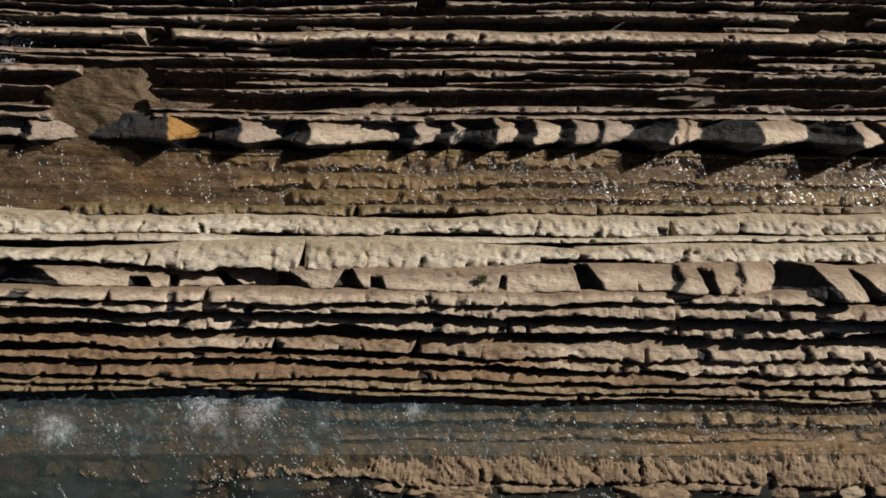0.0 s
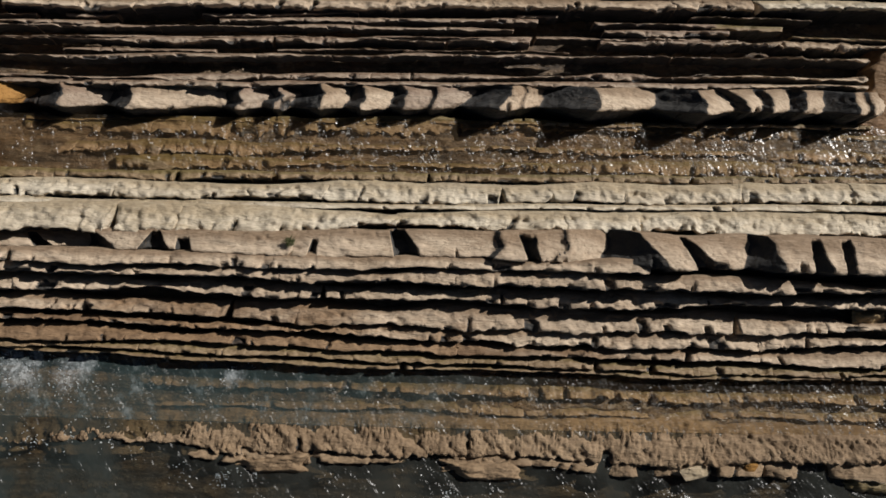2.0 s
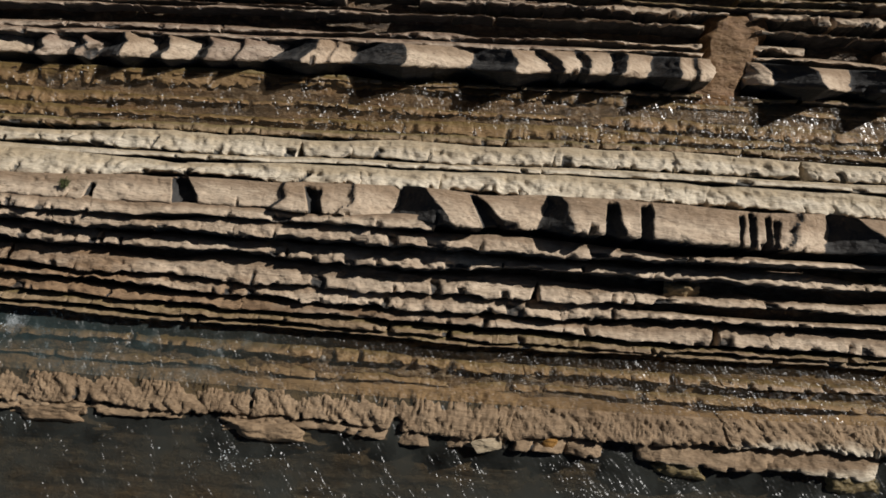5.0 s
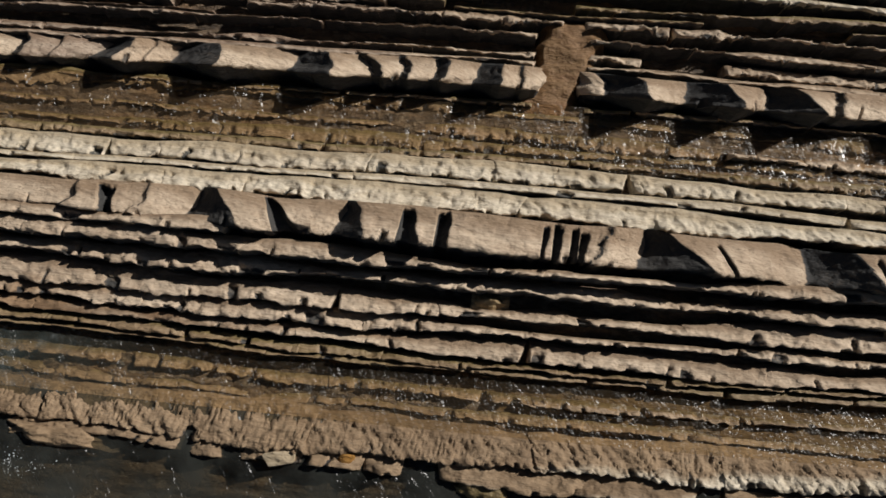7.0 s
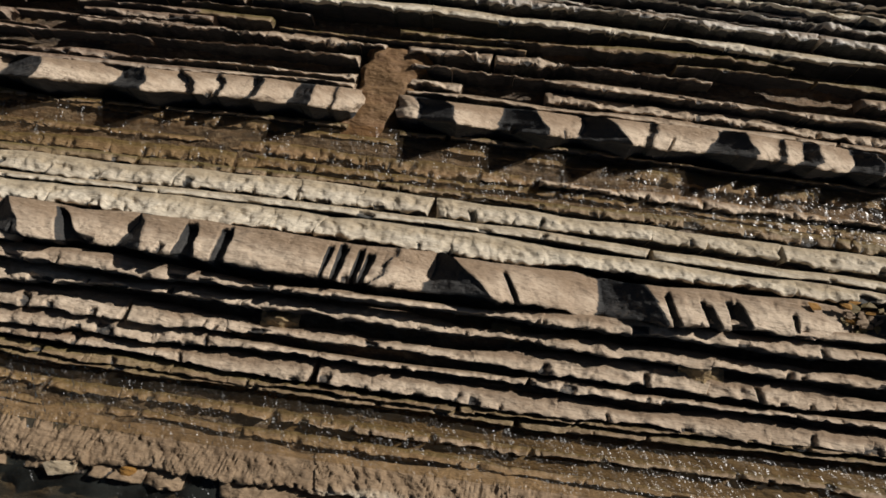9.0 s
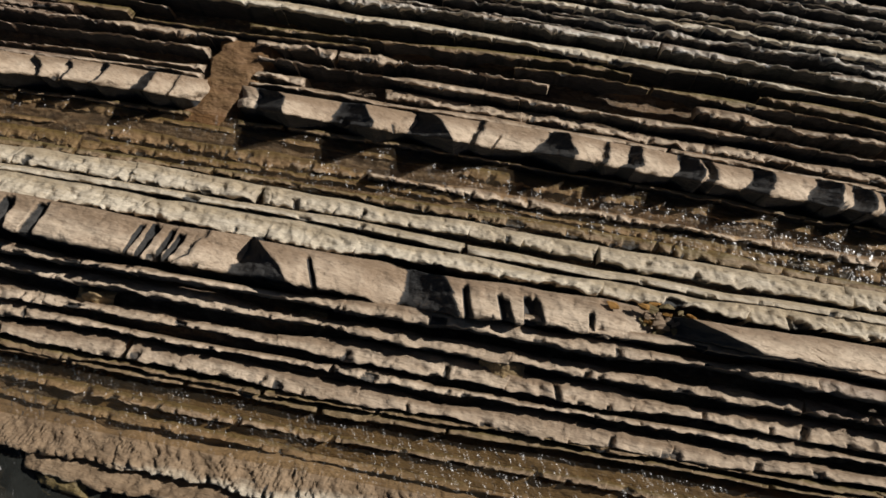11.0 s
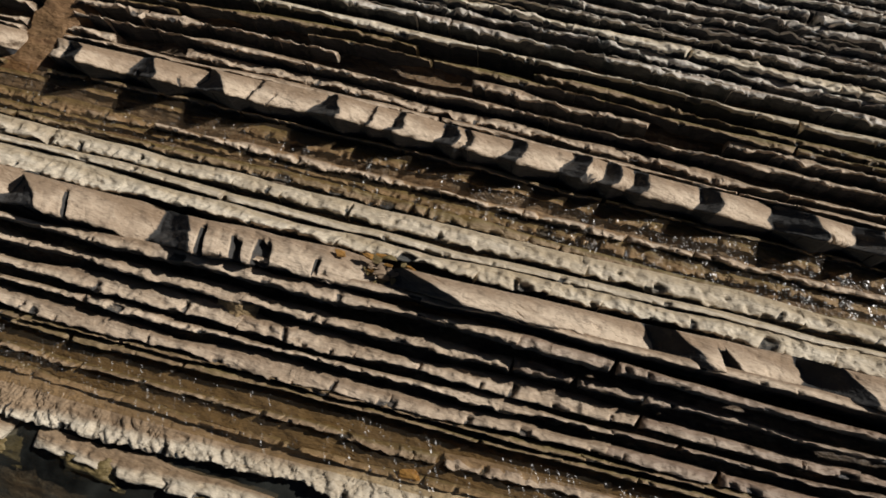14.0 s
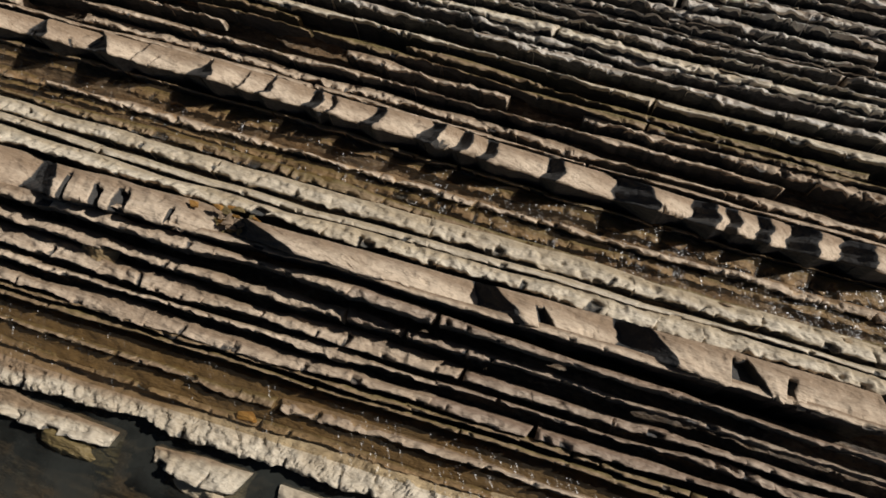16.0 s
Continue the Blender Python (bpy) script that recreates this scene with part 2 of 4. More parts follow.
# ---- noise and curves for building ----
def lattice(ix, iy, seed):
    h = (ix.astype(np.int64) * 374761393 + iy.astype(np.int64) * 668265263 + seed * 974634777) & 0xFFFFFFFF
    h = ((h ^ (h >> 13)) * 1274126177) & 0xFFFFFFFF
    return ((h ^ (h >> 16)) & 0xFFFF) / 32767.5 - 1.0


def wander(x, y=0.0, seed=0):
    """Smooth noise from -1 to 1."""
    x, y = np.broadcast_arrays(np.asarray(x, float), np.asarray(y, float))
    ix, iy = np.floor(x), np.floor(y)
    u, v = x - ix, y - iy
    u, v = u * u * (3 - 2 * u), v * v * (3 - 2 * v)
    a = lattice(ix, iy, seed) * (1 - u) + lattice(ix + 1, iy, seed) * u
    b = lattice(ix, iy + 1, seed) * (1 - u) + lattice(ix + 1, iy + 1, seed) * u
    return a * (1 - v) + b * v


def rough_noise(x, y=0.0, seed=0, octaves=3):
    return sum(wander(np.asarray(x) * 2.1**k + 7.3 * k, np.asarray(y) * 2.1**k + 3.1 * k, seed + k) * 0.5**k for k in range(octaves))


def curve(x, xs, ys):
    """A smooth curve through stations."""
    xs, ys = np.asarray(xs, float), np.asarray(ys, float)
    slope = np.gradient(ys, xs)
    x = np.asarray(x, float)
    k = np.clip(np.searchsorted(xs, x) - 1, 0, len(xs) - 2)
    d = xs[k + 1] - xs[k]
    t = np.clip((x - xs[k]) / d, -0.6, 1.6)
    t1 = np.clip(t, 0, 1)
    h = (2 * t1**3 - 3 * t1**2 + 1) * ys[k] + (t1**3 - 2 * t1**2 + t1) * d * slope[k] + (3 * t1**2 - 2 * t1**3) * ys[k + 1] + (t1**3 - t1**2) * d * slope[k + 1]
    return h + np.where(t < 0, slope[k] * d * t * 0.6, 0) + np.where(t > 1, slope[k + 1] * d * (t - 1) * 0.6, 0)


STATIONS = (-3, 9, 26, 40, 51)
LEVEL_Y = (-9, -7, -5.5, -4, -2.5, -1, 0, 1, 1.8, 2.6, 3.5, 4.5, 6, 7, 8.5, 10, 13, 18)
LEVEL_Z = (-0.6, -0.5, -0.7, -0.7, -0.3, 0.28, 0.58, 1.0, 1.2, 0.5, 0.2, -0.4, -0.4, 0.4, -0.1, -0.1, -0.3, -0.4)
FLOOR_Y = (-30, -8, -6.4, -5.6, -4.3, -2.7, -2.0, -1, 0, 0.75, 0.95, 2.0, 2.2, 3.0, 3.9, 6.0, 6.2, 7.1, 7.3, 8.5, 10, 13, 20)
FLOOR_Z = (-2.2, -1.8, -1.5, -1.15, -0.98, -0.92, -0.8, -0.3, -0.1, -0.2, -1.8, -1.8, -0.3, -0.3, -0.56, -0.56, -1.5, -1.5, -1.05, -1.15, -1.15, -1.15, -1.2)


def drift(x, y):
    """How far the beds swing across the strike."""
    upper = curve(x, STATIONS, (-0.32, 0.0, 0.43, 0.52, 0.28))
    lower = curve(x, STATIONS, (0.28, 0.0, -0.12, 0.06, 0.4))
    k = np.clip((np.asarray(y) + 0.5) / 4.0, 0, 1)
    return upper * k + lower * (1 - k)


def mesh_of(name, verts, faces, material, smooth=True):
    me = bpy.data.meshes.new(name)
    faces = np.asarray(faces, np.int32)
    me.vertices.add(len(verts))
    me.vertices.foreach_set("co", np.asarray(verts, np.float32).ravel())
    me.loops.add(faces.size)
    me.loops.foreach_set("vertex_index", faces.ravel())
    me.polygons.add(len(faces))
    me.polygons.foreach_set("loop_start", np.arange(len(faces), dtype=np.int32) * 4)
    me.polygons.foreach_set("use_smooth", np.full(len(faces), smooth))
    me.update(calc_edges=True)
    me.validate()
    me.materials.append(material)
    return me


def grid_faces(n, m, start=0):
    i, j = np.meshgrid(np.arange(n - 1), np.arange(m - 1), indexing="ij")
    a = start + i * m + j
    return np.stack([a, a + 1, a + m + 1, a + m], -1).reshape(-1, 4)


# ---- the ground: one sheet of marl, ribbed along the strike ----
def spread(lo, hi, step, far):
    core = np.arange(lo, hi + step / 2, step)
    tail = np.cumsum(step * 1.45 ** np.arange(1, 40))
    tail = tail[tail < far]
    return np.concatenate([lo - tail[::-1], core, hi + tail])


def floor_height(x, y):
    s = y - drift(x, y)
    z = np.interp(s, FLOOR_Y, FLOOR_Z)
    near = np.exp(-((np.maximum(0, np.abs(y - 4) - 14) / 8) ** 2))
    ribs = 0.07 * wander(x * 0.2, s * 4.2, 11) + 0.05 * wander(x * 0.6, s * 8.5, 12)
    return z + near * (ribs + 0.06 * rough_noise(x * 1.5, y * 2.4, 13, 4)) + 0.06 * rough_noise(x * 0.25, y * 0.4, 15, 2)


def build_ground():
    gx, gy = spread(-14, 66, 0.14, 900), spread(-9.5, 18.5, 0.065, 900)
    x, y = np.meshgrid(gx, gy, indexing="ij")
    z = floor_height(x, y)
    verts = np.stack([x, y, z], -1).reshape(-1, 3)
    ob = new("ground", mesh_of("ground", verts, grid_faces(len(gx), len(gy))[:, ::-1], MARL))
    return tagged(ob, "dark brown ribbed marl floor of the tidal platform", "ground", kind="structure")


build_ground()


# ---- the ledges: upended beds, broken into slabs along their joints ----
#            bed's back toe   ... lit dip slope ...                        crest         overhanging scarp
PROFILE_A = np.array((-0.22, 0.0, 0.1, 0.2, 0.3, 0.4, 0.5, 0.6, 0.7, 0.8, 0.88, 0.95, 1.0, 1.01, 0.985, 0.96, 0.97, 1.0))
PROFILE_B = np.array((-0.35, 0.0, 0.11, 0.22, 0.32, 0.43, 0.53, 0.64, 0.75, 0.86, 0.94, 0.97, 0.93, 0.8, 0.6, 0.4, 0.15, -0.6))


class Bed:
    """One bed of rock: where it runs, how broad and high it stands, and its stone."""

    def __init__(self, ys, width, height, stone, lift=0.0, rugged=1.0, widths=None):
        self.ys, self.width, self.height, self.stone, self.lift, self.rugged = ys, width, height, stone, lift, rugged
        self.pits, self.bites, self.combed, self.dip = 0.8, 1.0, 0.0, 0.0
        self.sway, self.toe = 0.0, 0.12 if -2.6 < ys[0] < 0.8 else 0.0
        self.tilt = ((0, 1), (0, 0))
        self.widths, self.root, self.key = widths, max(1.0, 1.1 / height), int(1000 * abs(ys[0])) + 17

    def centre(self, x):
        return curve(x, STATIONS, self.ys)

    def breadth(self, x):
        thin = 1 - 0.45 * np.clip((np.asarray(x) - 34) / 20, 0, 1) * (-2.6 < self.ys[0] < 0.8)
        return np.interp(x, self.widths[0], self.widths[1]) if self.widths else self.width * thin

    def tall(self, x):
        return self.height * (1.0 if -2.6 < self.ys[0] < 0.8 else self.breadth(x) / self.width)

    def level(self, x):
        y = self.centre(x)
        sink = 0.3 * np.clip((2.5 - np.asarray(x)) / 7.0, 0, 1) * (self.ys[0] < -2.5) + 0.3 * np.clip((28 - np.asarray(x)) / 8.0, 0, 1) * (-3.9 < self.ys[0] < -2.5)
        return np.interp(y - 0.5 * drift(x, y), LEVEL_Y, LEVEL_Z) + self.lift + np.interp(x, *self.tilt) - sink + 0.2 * np.clip((np.asarray(x) - 13) / 10.0, 0, 1) * (-5.2 < self.ys[0] < -4.2)


class Mould:
    """The long profile of a great bed. Its blocks drop to the east; at each hollow the next block stands up again in a dark ramp that faces west.
    Hollows: x of the western rim at the back and at the crest, x of the eastern rim at both and, for a scoop that opens at the crest alone, how far up the face it starts."""

    def __init__(self, hollows, start, stop, seed):
        rnd = random.Random(seed)
        self.scoops = [(*hollow, rnd.randrange(900)) for hollow in hollows if len(hollow) > 4]
        self.seed, self.hollows = seed, hollows
        at, up, damp_shade = [start - 1.0, start], [-1.6, -0.5], []
        for w0, w1, e0, e1 in (hollow for hollow in hollows if len(hollow) == 4):
            west, east = max((w0 + w1) / 2, at[-1] + 0.05), (e0 + e1) / 2
            wide = max(east - west, 0.06)
            step = min(0.9, 0.14 + 0.62 * wide)
            at += [west, west + 0.12 * wide, west + 0.9 * wide, west + wide]
            up += [-0.45 * step, -0.45 * step - min(0.12, 0.15 * wide), 0.43 * step, 0.55 * step]
            # the stretch of each hollow that gets painted shade
            damp_shade += [west + 0.03, west + 0.12 * wide + 0.03, west + wide - 0.05, west + wide + 0.02]
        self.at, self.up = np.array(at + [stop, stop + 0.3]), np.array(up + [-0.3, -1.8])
        self.damp_shade, self.shade = np.array(damp_shade), np.array([0, 1, 1, 0] * (len(damp_shade) // 4))

    def shear(self, xs, a):
        """How far each ring is drawn along the bed, so that the rims of the hollows run from back to crest."""
        knots = sorted(((near + far) / 2, far - near) for hollow in self.hollows for near, far in (hollow[:2], hollow[2:4]))
        at, lean = np.array([k[0] for k in knots]), np.array([k[1] for k in knots])
        return np.stack([np.interp(xs, at, lean * (np.clip(share, 0, 1) - 0.5)) for share in a[0]], 1)

    def __call__(self, x, a, broad):
        """How far the bed sinks, and how much painted shade its joint faces carry."""
        a = np.clip(a, 0, 1)
        xr = x + 0.13 * rough_noise(a * 3.1 + x * 0.4, x * 0.3, self.seed, 3) + 0.12 * (2 * a - 1) ** 2 - 0.05
        sink = -sum(np.interp(xr + off, self.at, self.up) * part for off, part in ((-0.07, 0.2), (-0.035, 0.2), (0.0, 0.2), (0.035, 0.2), (0.07, 0.2)))
        shade = np.interp(xr, self.damp_shade, self.shade)
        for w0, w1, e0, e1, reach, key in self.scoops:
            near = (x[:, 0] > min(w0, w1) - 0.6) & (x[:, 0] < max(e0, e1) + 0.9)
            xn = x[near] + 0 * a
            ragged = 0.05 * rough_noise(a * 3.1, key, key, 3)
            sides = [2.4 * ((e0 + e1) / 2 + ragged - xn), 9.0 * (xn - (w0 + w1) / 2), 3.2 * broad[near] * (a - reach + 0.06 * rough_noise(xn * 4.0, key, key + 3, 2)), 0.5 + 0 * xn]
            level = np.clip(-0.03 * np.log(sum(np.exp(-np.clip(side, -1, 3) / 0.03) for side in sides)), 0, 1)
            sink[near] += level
            shade[near] = np.maximum(shade[near], np.clip(level / 0.08, 0, 1))
        return sink, shade


THIN = (0, 1, 3, 5, 7, 9, 10, 11, 12, 13, 14, 16, 17)      # the rings that a narrow bed keeps


def slab_mesh(bed, x0, x1, left, right, seed, step=0.05, mould=None):
    """A slab from x0 to x1 whose ends slope down over left and right metres."""
    rnd = random.Random(seed)
    seed = bed.key if mould else seed
    rings = np.arange(len(PROFILE_A)) if bed.width > 0.42 else np.array(THIN)
    a, b = PROFILE_A[rings][None, :], PROFILE_B[rings][None, :]
    n = max(6, int((x1 - x0) / step) + 1)
    xs = np.linspace(x0, x1, n)
    grow = 1 + (0.2 + bed.sway) * rough_noise(xs * 0.4, 2, bed.key, 3) + (0.0 if mould else 0.3) * rough_noise(xs * 0.11, 8, bed.key + 1, 2)
    w = bed.breadth(xs) * np.clip(1 + bed.rugged * (grow - 1), 0.5, 1.6)
    h = bed.tall(xs) * (1 + bed.rugged * 0.16 * rough_noise(xs * 0.6, 5, bed.key + 7, 2)) * (1.0 if mould else rnd.uniform(0.95, 1.05))
    rise = np.clip(np.minimum((xs - x0) / max(left, 1e-3), (x1 - xs) / max(right, 1e-3)), 0, 1)
    rise = (0.1 + 0.9 * rise**0.6)[:, None]
    edge = 1 + bed.rugged * (0.05 * rough_noise(xs * 1.1, 1, bed.key + 2, 2) + 0.06 * rough_noise(xs * 4.2, 3, seed, 3))
    far = (xs - x0) / max(x1 - x0, 0.1)
    lean = min(bed.breadth(x0), 0.8 * (x1 - x0))
    skew = lean * (rnd.uniform(-0.1, 0.25) * (1 - far) - rnd.uniform(0.15, 0.55) * far)
    x = xs[:, None] + (0 if mould else skew[:, None] * (np.clip(a, 0, 1) - 0.35)) + 0 * a
    shift = (0.0 if mould else rnd.uniform(-0.02, 0.02)) + 0.05 * rough_noise(xs * 0.35, 9, bed.key + 4, 2)
    y = (bed.centre(xs) + w * (0.5 + bed.toe) + shift)[:, None] - np.where(a > 0, a * edge[:, None] + bed.toe * a, a) * w[:, None]
    broad = w[:, None] * (1 + bed.toe)
    up = np.where(b > 0, b * rise if not mould else b, b * bed.root)
    z = (bed.level(xs) - h / 2)[:, None] + up * h[:, None]
    shade = 0 * z
    if mould:
        sink, shade = mould(x, a, broad)
        x, y, z = x + mould.shear(xs, a), y + bed.dip * sink, z - sink
    # bites out of the crest: each is sheer to the west and ramps up to the east
    bite = np.zeros_like(z)
    for _ in range(int((x1 - x0) * bed.bites + rnd.random())):
        at, wide = rnd.uniform(x0 - 0.1, x1), rnd.uniform(0.06, 0.3) * rnd.choice((1, 1, 1.4, 2.2))
        back, slant = 1 - (0.1 + 0.75 * rnd.random() ** 2.5) * min(1.0, 0.55 / bed.width), rnd.uniform(-0.8, 0.4)
        near = (xs > at - 0.5) & (xs < at + wide + 0.6)
        if near.any():
            xn = x[near] - at - slant * (a - 0.7) * bed.width
            cut = np.minimum(np.minimum(1.5 * (wide - xn), 4.0 * xn), 3.2 * broad[near] * (a - back - 0.25 * (xn / wide) ** 2 * (1 - back)))
            bite[near] = np.maximum(bite[near], np.clip(cut, 0, 0.12 + 0.2 * bed.width))
    z = z - bite * (b > -0.1)
    size = np.minimum(h, 0.45)[:, None]
    face = np.clip(b * 3, 0, 1)
    z = z + face * size * bed.rugged * (0.13 * rough_noise(x * 0.9, y * 2.2, bed.key + 3, 2) + 0.2 * rough_noise(x * 2.2 + y, y * 3.6, bed.key + 5, 2) + (0.07 if mould else 0.17) * (1 - 0.7 * np.clip(4 * a - 3, 0, 1)) * rough_noise(x * 4.6, y * 6.5, seed + 5, 3))
    if bed.combed:
        # slanting ribs, as on a worn, combed bed
        z = z + bed.combed * face * (np.abs(rough_noise((x + 1.1 * y) * 7.5, (y - x) * 0.9, seed + 11, 2)) - 0.3)
    y = y + np.clip(a * 2 - 1, 0, 1) * size * bed.rugged * 0.12 * rough_noise(x * 4, z * 5, seed + 9, 2)
    if bed.width > 0.45:
        for _ in range(int((x1 - x0) * bed.pits)):
            px, pa, pr = rnd.uniform(x0, x1), rnd.uniform(0.1, 0.85), rnd.uniform(0.04, 0.12)
            away = ((x - px) / pr) ** 2 + ((a - pa) * bed.width / (0.7 * pr)) ** 2
            z = z - 0.9 * pr * np.exp(-away) * (b > 0.02)
    loops = np.stack([x, y, z], -1)
    foot = (bed.level(xs) - h / 2 - 0.6 * bed.root * h)[:, None]
    low0, low1 = loops[0].copy(), loops[-1].copy()
    low0[:, 2], low1[:, 2] = foot[0], foot[-1]
    m = loops.shape[1]
    verts = np.concatenate([loops.reshape(-1, 3), low0, loops[0], loops[-1], low1])
    faces = np.concatenate([grid_faces(n, m), grid_faces(2, m, n * m), grid_faces(2, m, (n + 2) * m)])
    me = mesh_of("slab", verts, faces, bed.stone)
    me.materials.append(SCARP_SHADE)
    # every face below the crest takes the stone with painted shade
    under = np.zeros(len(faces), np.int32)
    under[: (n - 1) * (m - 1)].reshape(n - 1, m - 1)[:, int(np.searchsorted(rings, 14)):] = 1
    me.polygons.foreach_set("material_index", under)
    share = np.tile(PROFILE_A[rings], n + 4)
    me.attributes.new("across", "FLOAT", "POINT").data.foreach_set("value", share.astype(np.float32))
    # joint faces, in the hollows and bites, carry painted shade darker than the bedding
    joint_shade = np.clip(shade + 0.7 * np.clip(bite / 0.1, 0, 1), 0, 1)
    joint_shade = np.concatenate([joint_shade.reshape(-1), joint_shade[0], joint_shade[0], joint_shade[-1], joint_shade[-1]])
    me.attributes.new("joint_shade", "FLOAT", "POINT").data.foreach_set("value", joint_shade.astype(np.float32))
    return me


def ledge(bed, runs, label, seed, mould=None):
    """A ledge with its slabs; runs: x0, x1, length of the left slope, length of the right slope and, if it differs, the stone."""
    first = runs[0]
    base = new("rock_ledge")
    base.location = (first[0], float(bed.centre(first[0])), float(bed.level(first[0]) - bed.height / 2 - 0.6))
    tagged(base, label, "rock ledge", "rock ledges of the platform")
    own = bed.stone
    for k, (x0, x1, left, right, *stone) in enumerate(runs):
        bed.stone = stone[0] if stone else own
        part_ob = new("slab", slab_mesh(bed, x0, x1, left, right, seed * 131 + k, 0.028 if mould else 0.05, mould))
        part_ob.parent = base
        part_ob.matrix_parent_inverse = Matrix.Translation(-base.location)
    bed.stone = own
    return base


def broken(lo, hi, seed, shortest=1.6, longest=9.0, without=()):
    """Runs of slabs from lo to hi that butt at their joints or leave a notch, save in the stretches named in without."""
    rnd = random.Random(seed)
    runs, x = [], lo
    while x < hi:
        end = min(x + shortest + (longest - shortest) * rnd.random() ** 1.6, hi)
        for c, d in without:
            if x < c < end:
                end = c
            if c <= x < d:
                x, end = d, d
        if end - x > 0.3:
            runs.append((x, end, rnd.uniform(0.02, 0.2), rnd.uniform(0.02, 0.06)))
        x = end + (rnd.uniform(0.03, 0.2) if rnd.random() < 0.13 else rnd.uniform(-0.3, -0.16))
    return runs


WEST, EAST = -14.0, 66.0
# the hollows of the two great beds, as Mould takes them
UPPER_WEST = ((-10.77, -10.58, -10.25, -10.05), (-9.12, -9.02, -5.9, -5.78), (-4.62, -5.24, -3.67, -3.54), (-2.27, -2.62, -1.51, -1.46), (1.41, 1.3, 2.06, 2.04), (2.93, 2.74, 3.38, 3.33), (3.87, 3.6, 4.84, 4.77),
              (5.69, 5.45, 6.26, 6.12), (7.24, 6.92, 7.57, 7.51), (8.44, 8.3, 8.63, 8.49), (10.1, 9.42, 11.2, 10.84), (11.75, 11.52, 11.84, 11.58), (12.53, 11.97, 14.18, 14.04), (16.35, 15.99, 17.65, 17.85),
              (18.49, 19.03, 18.92, 19.48), (19.92, 19.83, 20.2, 20.2), (21.08, 20.96, 21.6, 21.47), (22.64, 22.38, 23.46, 23.39), (24.05, 23.91, 24.22, 24.04))
UPPER_EAST = ((26.47, 26.87, 27.84, 28.34), (29.57, 29.35, 30.79, 31.28), (32.35, 32.07, 33.08, 33.88), (34.53, 34.31, 34.72, 34.58), (37.0, 36.43, 37.57, 38.01), (38.88, 38.69, 39.0, 38.94), (39.74, 39.4, 40.11, 39.99),
              (41.37, 41.13, 42.03, 42.05), (42.15, 42.2, 42.46, 42.54), (43.8, 43.47, 44.33, 44.25), (45.86, 45.33, 46.5, 46.29), (46.99, 46.75, 47.57, 47.36), (47.93, 47.75, 48.46, 48.29), (50.14, 49.88, 50.74, 50.65),
              (52.35, 52.33, 53.68, 53.99), (55.08, 54.89, 55.88, 55.87), (56.18, 56.16, 56.64, 56.52), (57.24, 57.05, 57.62, 57.51), (58.23, 57.96, 58.96, 58.91), (59.78, 59.58, 60.63, 60.58), (62.58, 62.28, 63.63, 63.43))
LOWER_WEST = ((-10.7, -10.9, -9.29, -8.47), (-6.68, -6.73, -6.4, -5.91, 0.45), (-5.53, -5.58, -5.37, -5.19, 0.3), (-4.35, -3.95, -4.08, -3.39, 0.2), (-2.49, -2.36, -2.02, -1.04), (-0.18, -0.59, 0.01, 0.42, 0.1), (0.58, 0.55, 0.95, 1.01, 0.4),
              (4.8, 4.56, 5.0, 4.82, 0.4), (7.13, 7.3, 7.65, 8.18, 0.0), (10.53, 10.24, 10.75, 10.46), (11.22, 11.52, 11.79, 11.95, 0.2), (12.78, 12.47, 12.92, 12.56))
LOWER_MIDDLE = ((14.17, 13.95, 15.11, 15.91), (16.43, 16.88, 16.72, 17.69, 0.1), (18.9, 18.48, 19.29, 19.62), (20.71, 20.53, 20.98, 21.22, 0.12), (21.75, 21.64, 22.11, 22.09, 0.1), (24.96, 24.81, 25.15, 25.02, 0.15), (25.28, 25.16, 25.55, 25.4, 0.1),
              (25.86, 25.68, 26.09, 25.93, 0.1), (26.15, 25.95, 26.38, 26.21, 0.15), (26.93, 26.33, 27.07, 26.48))
LOWER_EAST = ((28.17, 27.71, 28.72, 29.98), (30.09, 30.65, 30.25, 30.82, 0.25), (33.07, 33.18, 34.55, 35.26), (34.98, 35.28, 35.17, 35.52, 0.2), (35.98, 36.35, 36.33, 36.79, 0.35), (36.85, 37.02, 37.32, 37.62, 0.25), (38.82, 38.95, 38.98, 39.13, 0.4),
              (40.89, 40.61, 41.75, 43.94), (49.06, 49.33, 49.93, 51.08), (50.97, 51.38, 51.2, 52.02, 0.25), (53.44, 53.53, 54.61, 55.69), (56.88, 56.95, 57.34, 58.18, 0.2), (58.57, 58.52, 58.78, 58.87, 0.3))


def great_ledge(bed, hollows, start, stop, label, seed, stones=()):
    """A great ledge, cut into blocks in its open hollows; stones: x0, x1 and the stone of blocks that differ."""
    cuts = [start - 0.4] + [0.4 * (c[0] + c[1]) / 2 + 0.6 * (c[2] + c[3]) / 2 for c in hollows if len(c) == 4 and c[2] + c[3] - c[0] - c[1] > 0.5] + [stop + 0.3]
    runs = []
    for x0, x1 in zip(cuts, cuts[1:]):
        runs.append((x0, x1, 0.1, 0.1, *[stone for c, d, stone in stones if c < (x0 + x1) / 2 < d][:1]))
    return ledge(bed, runs, label, seed, Mould(hollows, start, stop, seed))


